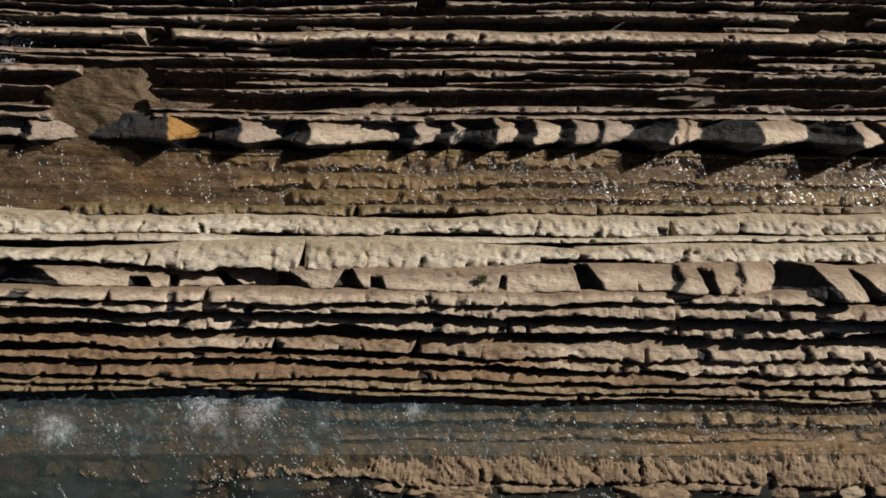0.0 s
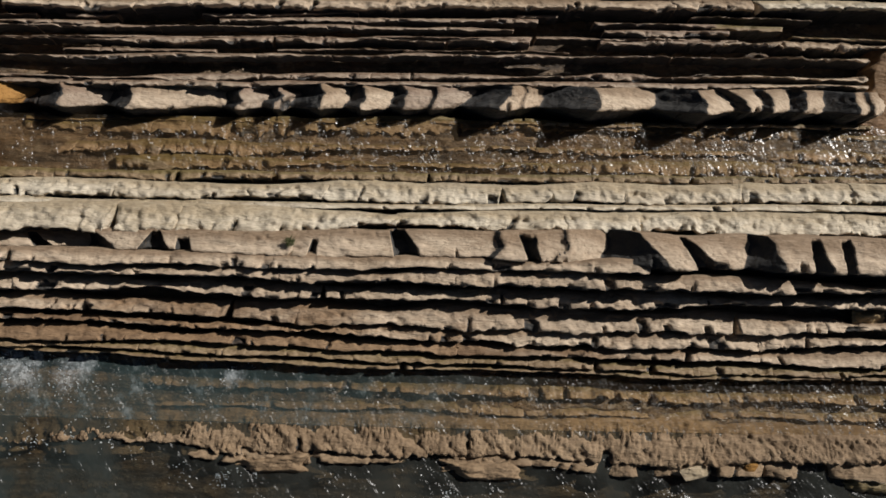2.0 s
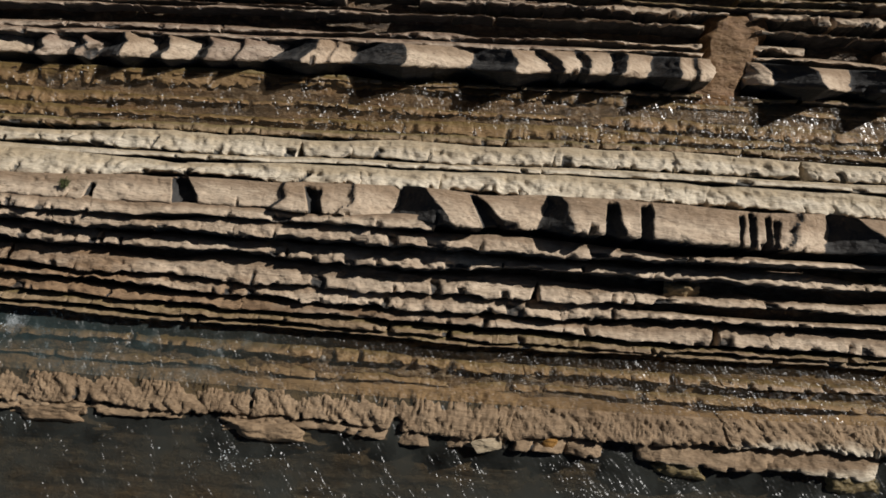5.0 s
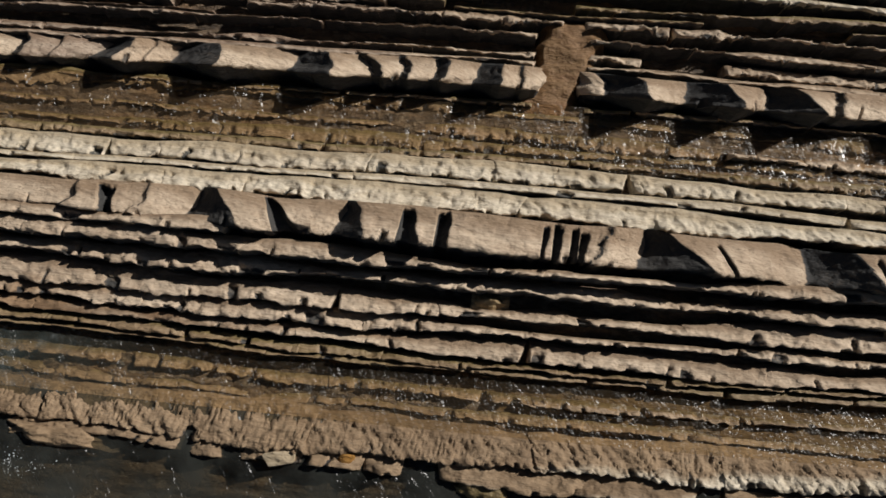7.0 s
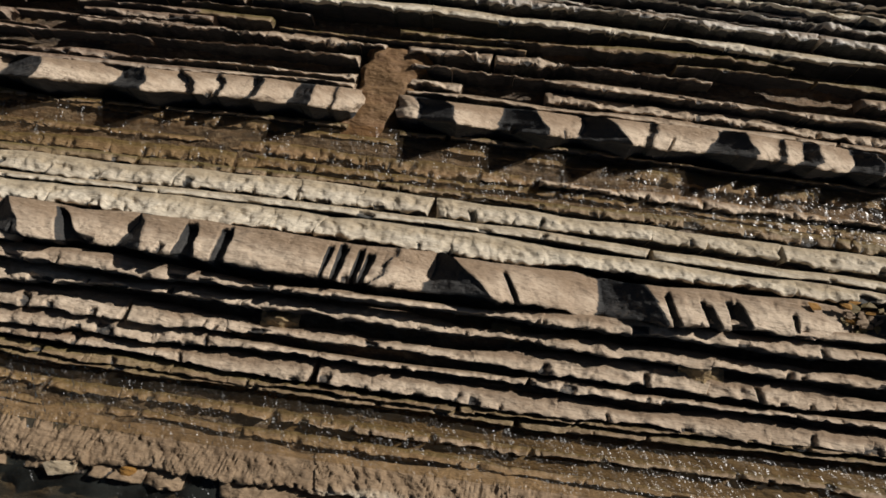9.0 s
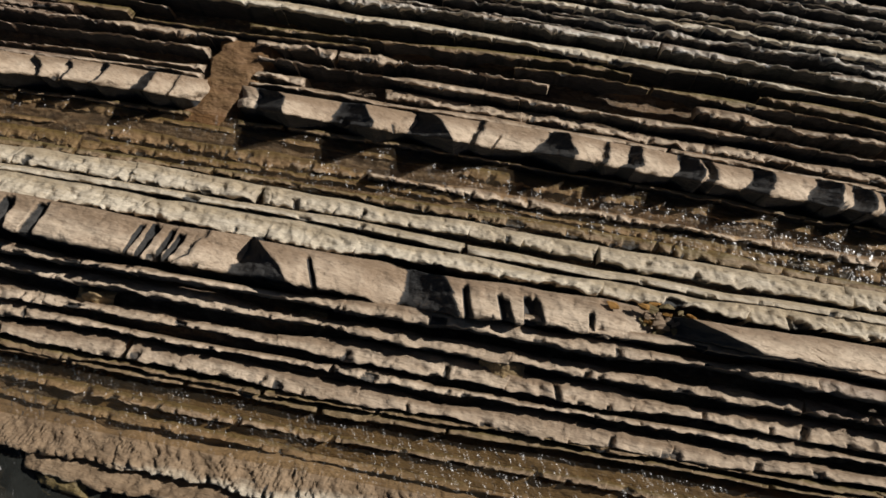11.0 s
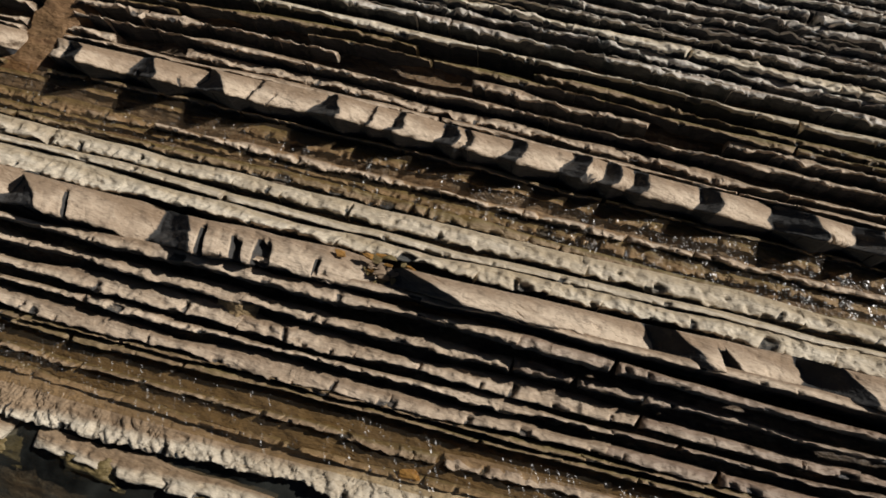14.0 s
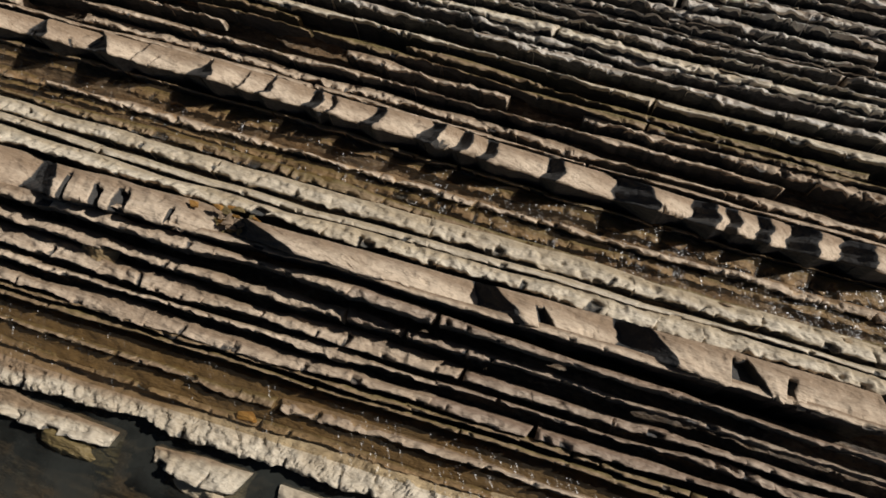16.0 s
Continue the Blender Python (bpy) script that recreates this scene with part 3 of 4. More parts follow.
UPPER = Bed((6.48, 6.82, 7.1, 7.19, 6.95), 0.96, 0.34, TAN, lift=0.08, rugged=0.35)
LOWER = Bed((1.52, 1.55, 1.45, 1.6, 1.85), 1.3, 0.45, TAN, rugged=0.5, widths=((-12, -3, 9, 20, 35, 39.5, 41.5, 44, 51, 60), (0.55, 0.58, 0.95, 1.3, 1.34, 1.15, 0.6, 0.75, 0.95, 1.15)))
LOWER.tilt, LOWER.root = ((-3, 4, 14, 20, 24, 28, 34, 39, 46, 50, 60), (-0.5, -0.12, 0.2, 0.65, 0.65, 0.3, 0.0, 0.35, 0.5, 0.15, 0.0)), 8.0
UPPER.tilt, UPPER.root = ((6, 20), (-0.4, 0.0)), 6.0
UPPER.bites, LOWER.bites, UPPER.pits, LOWER.pits = 0.3, 0.4, 1.0, 2.0
UPPER.dip, LOWER.dip = 0.42, 0.22     # blocks that have slipped lie further back along the bedding
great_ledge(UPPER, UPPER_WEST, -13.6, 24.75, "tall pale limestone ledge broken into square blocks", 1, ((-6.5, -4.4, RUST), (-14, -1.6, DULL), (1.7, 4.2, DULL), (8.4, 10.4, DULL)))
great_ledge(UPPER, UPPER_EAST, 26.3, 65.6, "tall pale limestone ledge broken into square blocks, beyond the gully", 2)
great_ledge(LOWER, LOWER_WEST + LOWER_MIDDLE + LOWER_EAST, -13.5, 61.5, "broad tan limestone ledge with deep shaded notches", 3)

GULLIES = ((-9.6, -6.6), (24.5, 26.2))
# the other beds: y at the stations, width, height, stone, ruggedness, stretch, gullies, label
BEDS = (
    ((11.9, 12.7, 13.45, 13.5, 13.15), 0.3, 0.34, TAN, 1.0, (WEST, EAST), ()),
    ((12.4, 13.2, 13.95, 14.0, 13.69), 0.3, 0.34, TAN, 1.0, (WEST, EAST), ()),
    ((12.9, 13.7, 14.45, 14.5, 14.2), 0.3, 0.34, TAN, 1.0, (WEST, EAST), ()),
    ((13.4, 14.2, 14.95, 15.0, 14.75), 0.3, 0.34, TAN, 1.0, (WEST, EAST), ()),
    ((13.9, 14.7, 15.45, 15.5, 15.3), 0.42, 0.55, CREAM, 0.9, (WEST, EAST), ()),
    ((14.5, 15.3, 16.05, 16.1, 15.9), 0.3, 0.34, TAN, 1.0, (WEST, EAST), ()),
    ((15.1, 15.9, 16.65, 16.7, 16.5), 0.3, 0.34, TAN, 1.0, (WEST, EAST), ()),
    ((15.7, 16.5, 17.25, 17.3, 17.1), 0.4, 0.5, TAN, 0.9, (WEST, EAST), ()),
    ((11.2, 12.1, 12.9, 12.97, 12.64), 0.48, 0.5, CREAM, 1.0, (WEST, EAST), ()),
    ((10.64, 11.56, 12.4, 12.45, 12.2), 0.24, 0.3, TAN, 1.2, (WEST, EAST), ()),
    ((10.2, 11.08, 11.8, 11.89, 11.58), 0.24, 0.3, TAN, 1.2, (WEST, EAST), ()),
    ((9.65, 10.28, 11.08, 11.06, 10.76), 0.5, 0.55, CREAM, 0.65, (WEST, EAST), ((-6.9, -6.2),)),
    ((8.95, 9.63, 10.1, 10.56, 10.05), 0.16, 0.12, BROWN, 1.8, (WEST, EAST), ()),
    ((8.75, 9.36, 9.77, 10.11, 9.73), 0.16, 0.12, BROWN, 1.8, (WEST, EAST), ()),
    ((8.33, 8.9, 9.47, 9.59, 9.33), 0.28, 0.34, TAN, 1.2, (WEST, EAST), ((-8.8, -6.2), (25.4, 26.1))),
    ((7.68, 8.33, 8.92, 8.85, 8.72), 0.18, 0.26, TAN, 1.2, (WEST, EAST), GULLIES),
    ((7.03, 7.62, 8.34, 8.4, 8.14), 0.24, 0.2, TAN, 1.4, (WEST, EAST), GULLIES),
    ((6.8, 7.3, 7.97, 7.92, 7.71), 0.2, 0.16, TAN, 1.4, (WEST, EAST), GULLIES),
    ((5.66, 6.01, 6.42, 6.52, 6.3), 0.1, 0.08, BROWN, 1.6, (-5.0, EAST), GULLIES),
    ((5.44, 5.92, 6.08, 6.06, 5.89), 0.4, 0.08, BROWN, 1.5, (-5.0, EAST), ()),
    ((4.77, 5.1, 5.36, 5.3, 5.31), 0.36, 0.14, OCHRE, 1.6, (-4.0, 31.0), ()),
    ((4.77, 5.1, 5.36, 5.3, 5.31), 0.34, 0.24, TAN, 1.1, (31.2, EAST), ()),
    ((4.2, 4.5, 4.9, 4.95, 4.9), 0.3, 0.08, BROWN, 1.5, (-2.0, EAST), ()),
    ((3.69, 4.01, 4.48, 4.56, 4.36), 0.28, 0.16, BROWN, 1.0, (-9.0, EAST), ()),
    ((3.17, 3.42, 3.9, 3.85, 3.96), 0.62, 0.34, CREAM, 0.9, (WEST, EAST), ()),
    ((2.69, 2.92, 3.31, 3.14, 3.3), 0.24, 0.14, CREAM, 0.8, (WEST, EAST), ()),
    ((2.15, 2.42, 2.69, 2.63, 2.86), 0.66, 0.4, CREAM, 0.9, (WEST, EAST), ()),
    ((0.91, 0.9, 0.95, 1.21, 1.4), 0.34, 0.3, TAN, 0.9, (WEST, 15.5), ()),
    ((0.91, 0.9, 0.95, 1.21, 1.4), 0.24, 0.26, TAN, 0.8, (36.5, EAST), ()),
    ((0.52, 0.47, 0.43, 0.75, 0.73), 0.28, 0.26, TAN, 1.0, (WEST, EAST), ()),
    ((0.11, -0.08, -0.04, 0.02, 0.21), 0.36, 0.29, TAN, 1.0, (WEST, EAST), ()),
    ((-0.52, -0.79, -0.79, -0.66, -0.45), 0.42, 0.29, TAN, 0.8, (WEST, EAST), ()),
    ((-0.98, -1.28, -1.37, -1.15, -0.88), 0.28, 0.27, TAN, 1.3, (WEST, EAST), ()),
    ((-1.43, -1.74, -1.95, -1.82, -1.45), 0.36, 0.27, TAN, 0.7, (WEST, EAST), ()),
    ((-1.76, -2.14, -2.39, -2.06, -1.78), 0.24, 0.22, BROWN, 0.7, (WEST, EAST), ()),
    ((-2.0, -2.4, -2.6, -2.33, -2.04), 0.18, 0.16, BROWN, 0.6, (WEST, EAST), ()),
    ((-2.9, -3.13, -3.35, -3.17, -2.83), 0.3, 0.26, OCHRE, 1.3, (-1.0, 44.0), ()),
    ((-2.9, -3.13, -3.35, -3.17, -2.83), 0.32, 0.28, TAN, 1.2, (44.2, EAST), ()),
    ((-3.5, -3.7, -3.99, -3.86, -3.6), 0.3, 0.2, OCHRE, 1.0, (-4.0, EAST), ()),
    ((-4.36, -4.71, -4.88, -4.6, -4.1), 1.1, 0.4, OCHRE, 0.75, (-9.0, EAST), ()),
)
tall_side = sorted(bed[0] for bed in BEDS if bed[0][0] > 7.6)
RIBS = tuple((tuple(0.55 * p + 0.45 * q for p, q in zip(one, two)), 0.13, 0.14, DULL, 1.6, (WEST, EAST), GULLIES if one[0] < 8.5 else ()) for one, two in zip(tall_side, tall_side[1:]) if two[0] - one[0] > 0.4)
for k, (ys, width, height, stone, rugged, (lo, hi), without) in enumerate(BEDS + RIBS):
    runs = broken(lo, hi, 40 + k, 0.4, 2.6, without) if (stone in (OCHRE, BROWN) and ys[0] > -4) or (stone is TAN and lo > 20 and ys[0] > 4) else broken(lo, hi, 40 + k, without=without)
    rib = k >= len(BEDS)
    layer = Bed(ys, width, height, GREY if stone is TAN and ys[0] > 9.8 else stone, rugged=rugged)
    if lo > 20 and ys[0] > 4:
        layer.lift = 0.14
    if 3.6 < ys[0] < 5.7:
        layer.rugged, layer.bites = rugged * 1.5, 2.6
    if -1.6 < ys[0] < 1.0:
        layer.height, layer.width = 0.72 * height, 1.12 * width
    if -0.1 < ys[0] < 1.0:
        layer.lift = 0.35 if ys[0] > 0.4 else 0.12
        layer.tilt = ((11, 15, 27, 31, 42, 45, 54, 58), tuple((1.0 if ys[0] > 0.4 else 0.45) * up for up in (0, 0.34, 0.34, 0, 0, 0.3, 0.3, 0)))
    if 6.7 < ys[0] < 7.1:
        layer.lift = -0.35
    if -6 < ys[0] < -4:
        runs = [(x0 - 0.4, x1 + 0.4, 0.05, 0.05, SHORE) for x0, x1, *_ in broken(lo, hi, 40 + k, 6.0, 14.0)]
        layer.sway, layer.pits, layer.combed = 0.1, 2.4, 0.14
    if stone is CREAM and width > 0.45:
        layer.pits = 2.6
    if stone is CREAM and ys[0] > 9:
        runs = [(*run, (TAN if ys[0] < 10 else GREY) if run[0] < 20 else CREAM) for run in runs]
    elif stone is TAN and -2.6 < ys[0] < 0.8:
        runs = [(*run, DULL if run[0] > 44 else TAN) for run in runs]
    elif stone is TAN and 6.5 < ys[0] < 9.8:
        runs = [(*run, DULL if run[0] < 18 else TAN) for run in runs]
    if ys[0] > 6.8 and width < 0.46:
        layer.sway, layer.bites = 0.35, 2.0
        layer.rugged = rugged * 1.3
        pick = random.Random(700 + k)
        runs = [run for run in broken(lo, hi, 40 + k, 1.4, 6.0, without) if pick.random() > 0.06]
        runs = [(*run[:4], DULL if run[0] < 18 else GREY if ys[0] > 9.8 else TAN if rib else stone) for run in runs if not rib or pick.random() < (0.45 if run[0] < 20 else 0.0 if ys[0] < 10.2 else 0.4)]
        layer.widths = ((10, 24, 30, 38), (0.6 * width, width, 1.1 * width, width))
        if rib:
            layer.lift = -0.16
    elif -2.6 < ys[0] < 0.8:
        layer.sway, layer.rugged = 0.16, 1.4 * rugged
    if ys[0] > 10:
        label = "fine low rib of grey rock in a black cleft" if rib else "thin grey limestone ledge among deep black clefts" if width < 0.46 else "bright uneven limestone ledge above black clefts"
    elif ys[0] > 6:
        label = "fine low rib of brown rock in a cleft" if rib else "thin brown limestone ledge behind the tall blocks" if width < 0.46 else "bright cream limestone ledge with a tall scarp in painted shade"
    elif ys[0] > 3.6:
        label = "low brown weedy ledge awash on the shallow shelf" if stone is not TAN else "row of low pale blocks on the wet shelf"
    elif ys[0] > 2:
        label = "broad smooth cream limestone ledge, pitted along its edge" if width > 0.4 else "narrow cream limestone rib between two broad ledges"
    elif ys[0] > -1.6:
        label = "tan limestone ledge with a bitten lower edge and black cleft"
    elif ys[0] > -2.5:
        label = "low wet brown ledge above the water channel"
    elif ys[0] > -4:
        label = "low ochre ledge, lumpy and half drowned in the channel"
    else:
        label = "broad pale limestone ledge with an ochre weedy toe by the sea"
    ledge(layer, runs, label, 10 + k)


# the last ledge before the sea: scalloped pieces with dark bays between them
OUTER = Bed((-4.95, -5.3, -5.75, -5.8, -5.6), 0.7, 0.36, SHORE, rugged=0.5)
OUTER.sway, OUTER.pits = 0.35, 2.5
ledge(OUTER, [(x0 - 0.15, x1 + 0.2, 0.7, 0.5) for x0, x1 in ((-6.5, -4.3), (-3.6, -0.8), (0.6, 4.6), (4.4, 7.8), (9.0, 12.2), (12.0, 14.3), (14.8, 15.8), (16.4, 20.0), (20.3, 21.2), (22.6, 27.0), (26.8, 30.4),
                                             (31.6, 36.0), (35.8, 39.2), (41.0, 43.8), (45.3, 51.0), (50.8, 57.0), (56.8, EAST))], "scalloped pale limestone ledge at the edge of the sea", 71)



# ---- silt in the gullies that cut across the beds ----
def silt_fill(x0, x1, y0, y1, high, low, lean, seed, stone, label):
    gx, gy = np.linspace(0, 1, 60), np.linspace(0, 1, 80)
    u, v = np.meshgrid(gx, gy, indexing="ij")
    y = y0 + (y1 - y0) * v
    x = x0 + (x1 - x0) * u + lean * (v - 0.5) + 0.35 * rough_noise(v * 4, u * 2, seed, 3)
    rim = np.minimum(np.minimum(u, 1 - u) * 5, np.minimum(v, 1 - v) * 6).clip(0, 1)
    z = low + (high - low) * v + 0.1 * rough_noise(x * 1.0, y * 1.6, seed + 1, 5) - 0.7 * (1 - rim) ** 2
    ob = new("silt_bank", mesh_of("silt_bank", np.stack([x, y, z], -1).reshape(-1, 3), grid_faces(60, 80)[:, ::-1], stone))
    return tagged(ob, label, "silt bank", kind="stuff")


def channel_bed(x0, x1, lo, hi, z, seed):
    """A skin of amber silt on the floor of the channel."""
    gx, gy = np.linspace(x0, x1, int((x1 - x0) / 0.16)), np.linspace(0, 1, 34)
    x, v = np.meshgrid(gx, gy, indexing="ij")
    y = lo + (hi - lo) * v + drift(x, lo + (hi - lo) * v) + 0.12 * rough_noise(x * 0.5, v * 2, seed, 3)
    pz = z + 0.05 * rough_noise(x * 0.8, y * 3.0, seed + 1, 4) - 0.35 * np.clip(1 - np.minimum(v, 1 - v) * 8, 0, 1) - 0.3 * np.clip((32 - x) / 10, 0, 1)
    ob = new("silt_bank", mesh_of("silt_bank", np.stack([x, y, pz], -1).reshape(-1, 3), grid_faces(len(gx), 34)[:, ::-1], AMBER))
    return tagged(ob, "amber-brown silt on the floor of the water channel", "silt bank", kind="stuff")


channel_bed(22.0, EAST, -4.1, -2.0, -0.7, 21)
silt_fill(-10.6, -6.4, 5.0, 9.2, -0.34, -0.55, 1.2, 3, SILT, "olive-brown silt and weed filling a gully")
silt_fill(24.2, 26.3, 5.6, 10.0, -0.22, -0.5, 1.6, 5, RED_SILT, "reddish-brown silt filling a narrow gully")


# ---- water ----
def pool(name, x0, x1, lo, hi, z, material, label):
    """A sheet of water between two lines that follow the beds."""
    xs = np.linspace(x0, x1, int((x1 - x0) / 0.8) + 2)
    ts = np.linspace(0, 1, 9)
    ya, yb = lo + drift(xs, np.full(xs.shape, lo)), hi + drift(xs, np.full(xs.shape, hi))
    y = ya[:, None] * (1 - ts) + yb[:, None] * ts
    verts = np.stack([np.broadcast_to(xs[:, None], y.shape), y, np.full(y.shape, z)], -1).reshape(-1, 3)
    ob = new(name, mesh_of(name, verts, grid_faces(len(xs), 9)[:, ::-1], material))
    ob.visible_shadow = False
    return tagged(ob, label, "water", kind="structure")


pool("water", WEST, EAST, -4.4, -2.05, -0.52, CHANNEL, "shallow rippled water in a channel between ledges")
pool("water", WEST, EAST, 3.9, 6.1, -0.32, SHALLOW, "thin sheet of clear water over a brown shelf")
pool("water", -300.0, 300.0, -300.0, -4.4, -0.72, SEA, "murky sea water lapping at the lowest ledge")


# ---- foam on the water ----
FOAM = Nodes("foam")
FOAM_B = FOAM.add("ShaderNodeBsdfPrincipled", Roughness=0.6)
FOAM.feed(FOAM_B.inputs["Base Color"], rgb(0.5, 0.53, 0.53))
FOAM = FOAM.out(FOAM_B.outputs[0])


def foam(spots, z, seed, label):
    """Scattered flakes of foam round some spots: x, y, spread along, spread across, count."""
    rnd = np.random.RandomState(seed)
    xs, ys = [], []
    for cx, cy, sx, sy, count in spots:
        x, y = cx + sx * rnd.randn(count * 4), cy + sy * rnd.randn(count * 4)
        thick = np.clip(0.5 + 0.9 * rough_noise(x * 1.7, y * 1.3, seed, 4), 0, 1) ** 3
        keep = rnd.rand(count * 4) < thick
        xs.append(x[keep][:count])
        ys.append(y[keep][:count])
    x, y = np.concatenate(xs), np.concatenate(ys)
    n = len(x)
    size, turn = 0.008 + 0.026 * rnd.rand(n) ** 3, rnd.uniform(0, 6.3, n)
    ring = turn[:, None] + np.arange(4) * math.pi / 2
    far = size[:, None] * rnd.uniform(0.6, 1.4, (n, 4))
    top = np.stack([x[:, None] + far * np.cos(ring), y[:, None] + 0.8 * far * np.sin(ring), z + 0.02 + 0.01 * rnd.rand(n, 4)], -1)
    ob = new("foam", mesh_of("foam", top.reshape(-1, 3), np.arange(4 * n).reshape(-1, 4), FOAM, False))
    return tagged(ob, label, "foam", kind="stuff")


foam(((-2.9, -2.6, 0.3, 0.4, 120), (-4.7, -2.5, 0.5, 0.4, 120), (-3.8, -3.1, 1.0, 0.4, 80), (2.2, -2.75, 0.3, 0.3, 300), (-8.6, -3.2, 1.2, 0.5, 60)), -0.52, 5, "thin broken foam drifting on the channel")
foam(((-3.5, -4.9, 1.5, 0.3, 150), (2.0, -5.8, 0.8, 0.3, 120), (9.0, -6.6, 0.8, 0.3, 140)), -0.72, 9, "thin scattered foam along the lowest ledge")
foam(((-11.6, 8.9, 0.5, 0.35, 2600),), -0.25, 6, "bright white surf breaking in a gap between ledges")


# ---- loose stones, rubble and a tuft ----
def boulder(x, y, z, size, stone, label, seed):
    """An angular stone: the hull of some scattered corners, its edges worn."""
    rnd = random.Random(seed)
    bm = bmesh.new()
    for _ in range(16):
        v = Vector((rnd.uniform(-1, 1), rnd.uniform(-1, 1), rnd.uniform(-0.8, 0.7)))
        bm.verts.new((v.x * size[0], v.y * size[1], v.z * size[2]))
    hull = bmesh.ops.convex_hull(bm, input=bm.verts)
    bmesh.ops.delete(bm, geom=[v for v in bm.verts if not v.link_faces], context="VERTS")
    bmesh.ops.bevel(bm, geom=list(bm.edges), offset=0.12 * min(size), segments=1, affect="EDGES")
    bmesh.ops.recalc_face_normals(bm, faces=bm.faces)
    me = bpy.data.meshes.new("boulder")
    bm.to_mesh(me)
    bm.free()
    me.materials.append(stone)
    ob = new("boulder", me)
    ob.location = (x, y, z)
    ob.rotation_euler = (0, 0, rnd.uniform(-0.5, 0.5))
    return tagged(ob, label, "boulder")


boulder(43.3, -3.76, -0.56, (0.42, 0.2, 0.12), RUST, "orange lichen-covered lump of rock on a low ledge", 1)
boulder(19.6, -5.7, -0.5, (0.28, 0.24, 0.18), RUST, "orange-stained lump of rock at the water's edge", 2)
boulder(42.85, 1.5, 0.85, (0.5, 0.2, 0.2), RUST, "rust-brown lump of rock fallen into a hollow", 3)
boulder(42.3, 1.55, 0.85, (0.35, 0.2, 0.2), BROWN, "brown lump of rock fallen into a hollow", 4)
boulder(41.75, 1.7, 1.15, (0.45, 0.14, 0.14), CREAM, "pale flat stone lying in rubble", 5)
boulder(17.6, -5.8, -0.45, (0.75, 0.26, 0.22), CREAM, "pale block of limestone at the water's edge", 6)
rubble = random.Random(4)
for k in range(26):
    boulder(40.9 + rubble.gauss(0, 0.4), 1.85 + rubble.gauss(0, 0.2), 1.25 + rubble.uniform(-0.1, 0.15), [rubble.uniform(0.1, 0.28), rubble.uniform(0.07, 0.16), rubble.uniform(0.05, 0.1)], rubble.choice((BROWN, RUST, BROWN, TAN)), "brown angular rubble below a broken ledge", 10 + k)


def sand_mound(x, y, z, long, wide, tall, seed):
    u, v = np.meshgrid(np.linspace(-1, 1, 40), np.linspace(-1, 1, 24), indexing="ij")
    r = np.sqrt(u * u + v * v) * (1 + 0.25 * rough_noise(u * 2, v * 2, seed, 2))
    px, py = x + long * u, y + wide * v
    pz = z + tall * (1.2 * np.exp(-2.2 * r * r) - 0.45) + 0.05 * rough_noise(px * 4, py * 5, seed + 1, 3)
    ob = new("sand_mound", mesh_of("sand_mound", np.stack([px, py, pz], -1).reshape(-1, 3), grid_faces(40, 24)[:, ::-1], SAND))
    return tagged(ob, "yellow-ochre mound of sand wedged between two ledges", "sand mound")


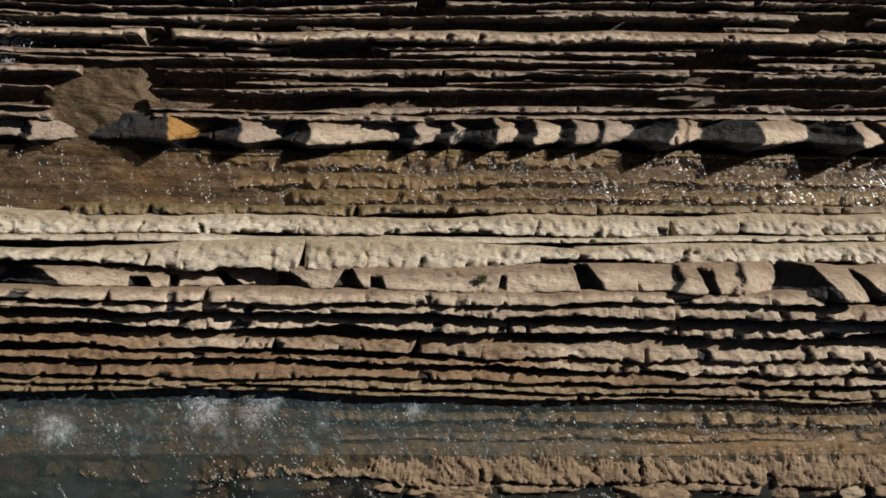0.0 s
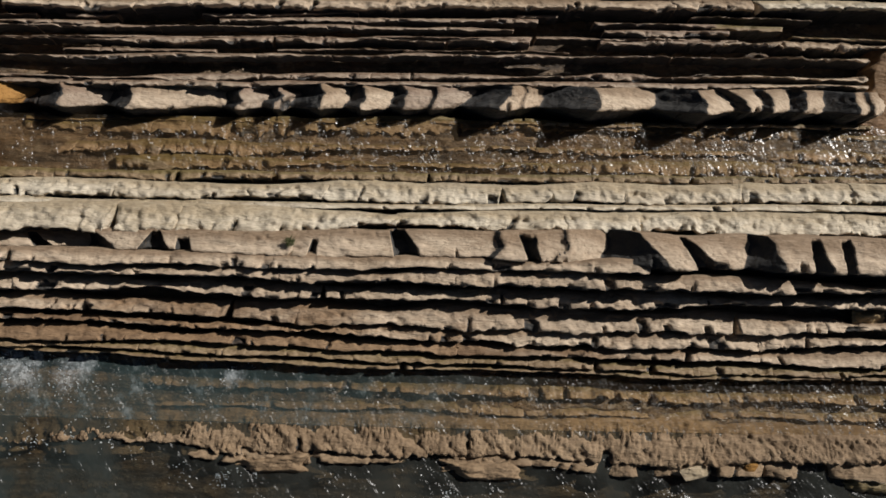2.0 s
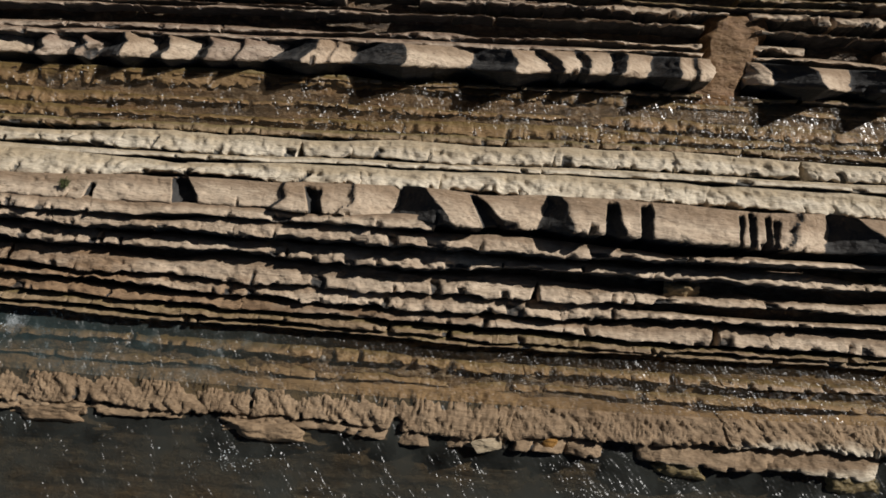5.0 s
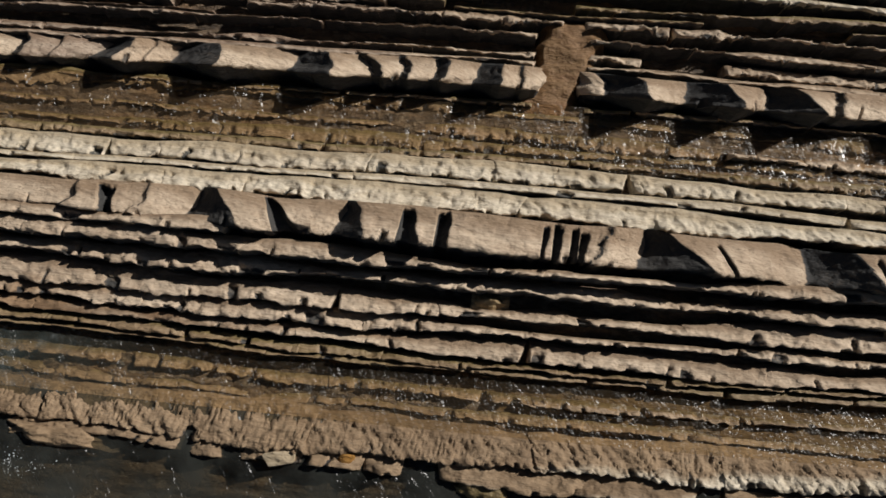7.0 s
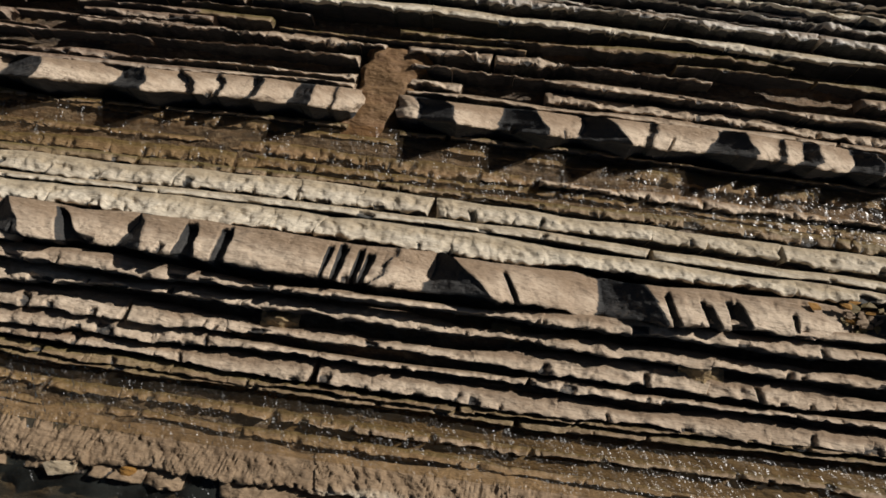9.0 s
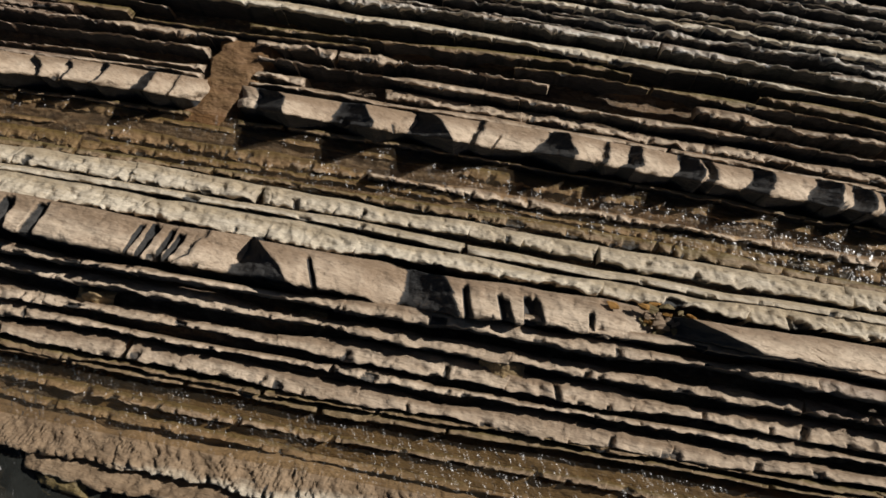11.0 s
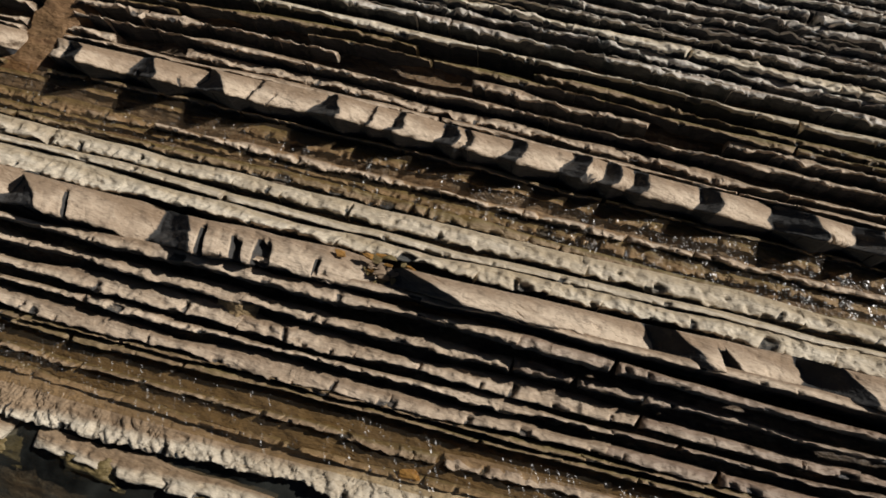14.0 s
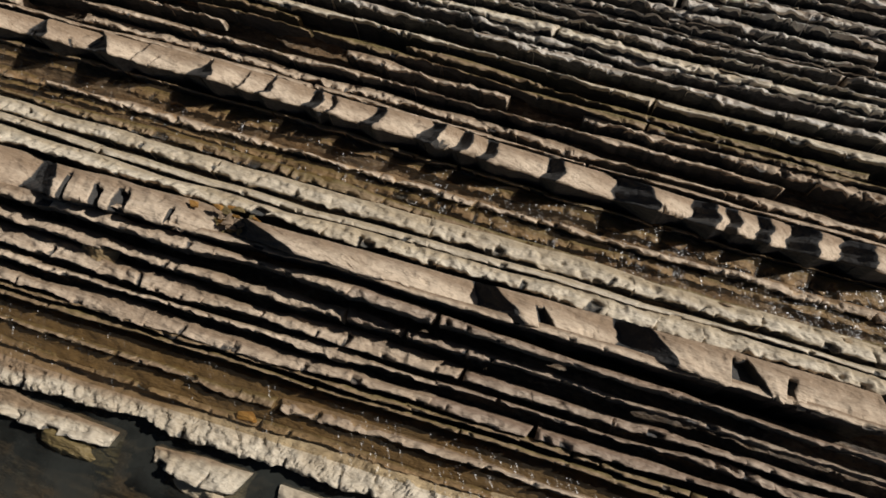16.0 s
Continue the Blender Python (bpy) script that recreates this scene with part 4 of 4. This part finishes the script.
def outcrop(x, y, z, long, wide, tall, stone, seed):
    """A ledge-like hump of rock: a flattish top tilted to the sea, broken steps at its rim."""
    u, v = np.meshgrid(np.linspace(-1, 1, 70), np.linspace(-1, 1, 50), indexing="ij")
    r = np.maximum(np.abs(u + 0.25 * v) ** 1.4, np.abs(v)) * (1 + 0.3 * rough_noise(u * 2.5, v * 2.5, seed, 3))
    px, py = x + long * u, y + wide * v
    top = np.clip((1.0 - r) / 0.75, 0, 1)
    pz = z - 0.5 + (tall + 0.5) * top * (3 - 2 * top) * top + 0.22 * wide * v + 0.09 * rough_noise(px * 1.5, py * 2.5, seed + 1, 4)
    ob = new("rock_outcrop", mesh_of("rock_outcrop", np.stack([px, py, pz], -1).reshape(-1, 3), grid_faces(70, 50)[:, ::-1], stone))
    return tagged(ob, "sloping hump of limestone standing out of the sea", "rock outcrop")


for x, y, long, wide, stone in ((29.6, -6.3, 1.3, 0.7, BROWN), (38.0, -6.4, 1.5, 0.6, BROWN), (42.6, -6.2, 1.4, 0.7, CREAM), (10.6, -5.8, 1.8, 0.6, SHORE), (3.6, -5.6, 1.9, 0.6, SHORE), (23.9, -6.2, 1.1, 0.6, BROWN), (33.4, -6.2, 1.4, 0.6, BROWN), (47.4, -6.1, 1.6, 0.6, TAN)):
    outcrop(x, y, -0.78, long, wide, 0.3, stone, int(x * 10))


sand_mound(36.65, -0.2, 0.42, 0.7, 0.42, 0.3, 3)
sand_mound(23.6, -0.42, 0.36, 0.6, 0.26, 0.34, 4)
sand_mound(30.6, 0.1, 0.44, 0.45, 0.24, 0.3, 5)


def tuft(x, y, z, seed):
    """A small cushion of narrow green blades."""
    rnd = random.Random(seed)
    bm = bmesh.new()
    for _ in range(160):
        a, lean, high = rnd.uniform(0, 6.3), rnd.uniform(0.02, 0.16), rnd.uniform(0.05, 0.14)
        out, side = Vector((math.cos(a), math.sin(a), 0)), Vector((-math.sin(a), math.cos(a), 0)) * 0.008
        foot = out * rnd.uniform(0, 0.1)
        mid, tip = foot + out * lean * 0.4 + Vector((0, 0, high)), foot + out * lean * 1.2 + Vector((0, 0, high * 0.9))
        bm.faces.new([bm.verts.new(p) for p in (foot - side, foot + side, mid + side, mid - side)])
        bm.faces.new([bm.verts.new(p) for p in (mid - side, mid + side, tip)])
    me = bpy.data.meshes.new("grass_tuft")
    bm.to_mesh(me)
    bm.free()
    me.materials.append(GREEN)
    ob = new("grass_tuft", me)
    ob.location = (x, y, z)
    return tagged(ob, "small olive-green tuft growing in a crack of limestone", "grass tuft")


tuft(4.06, 1.47, 1.28, 2)
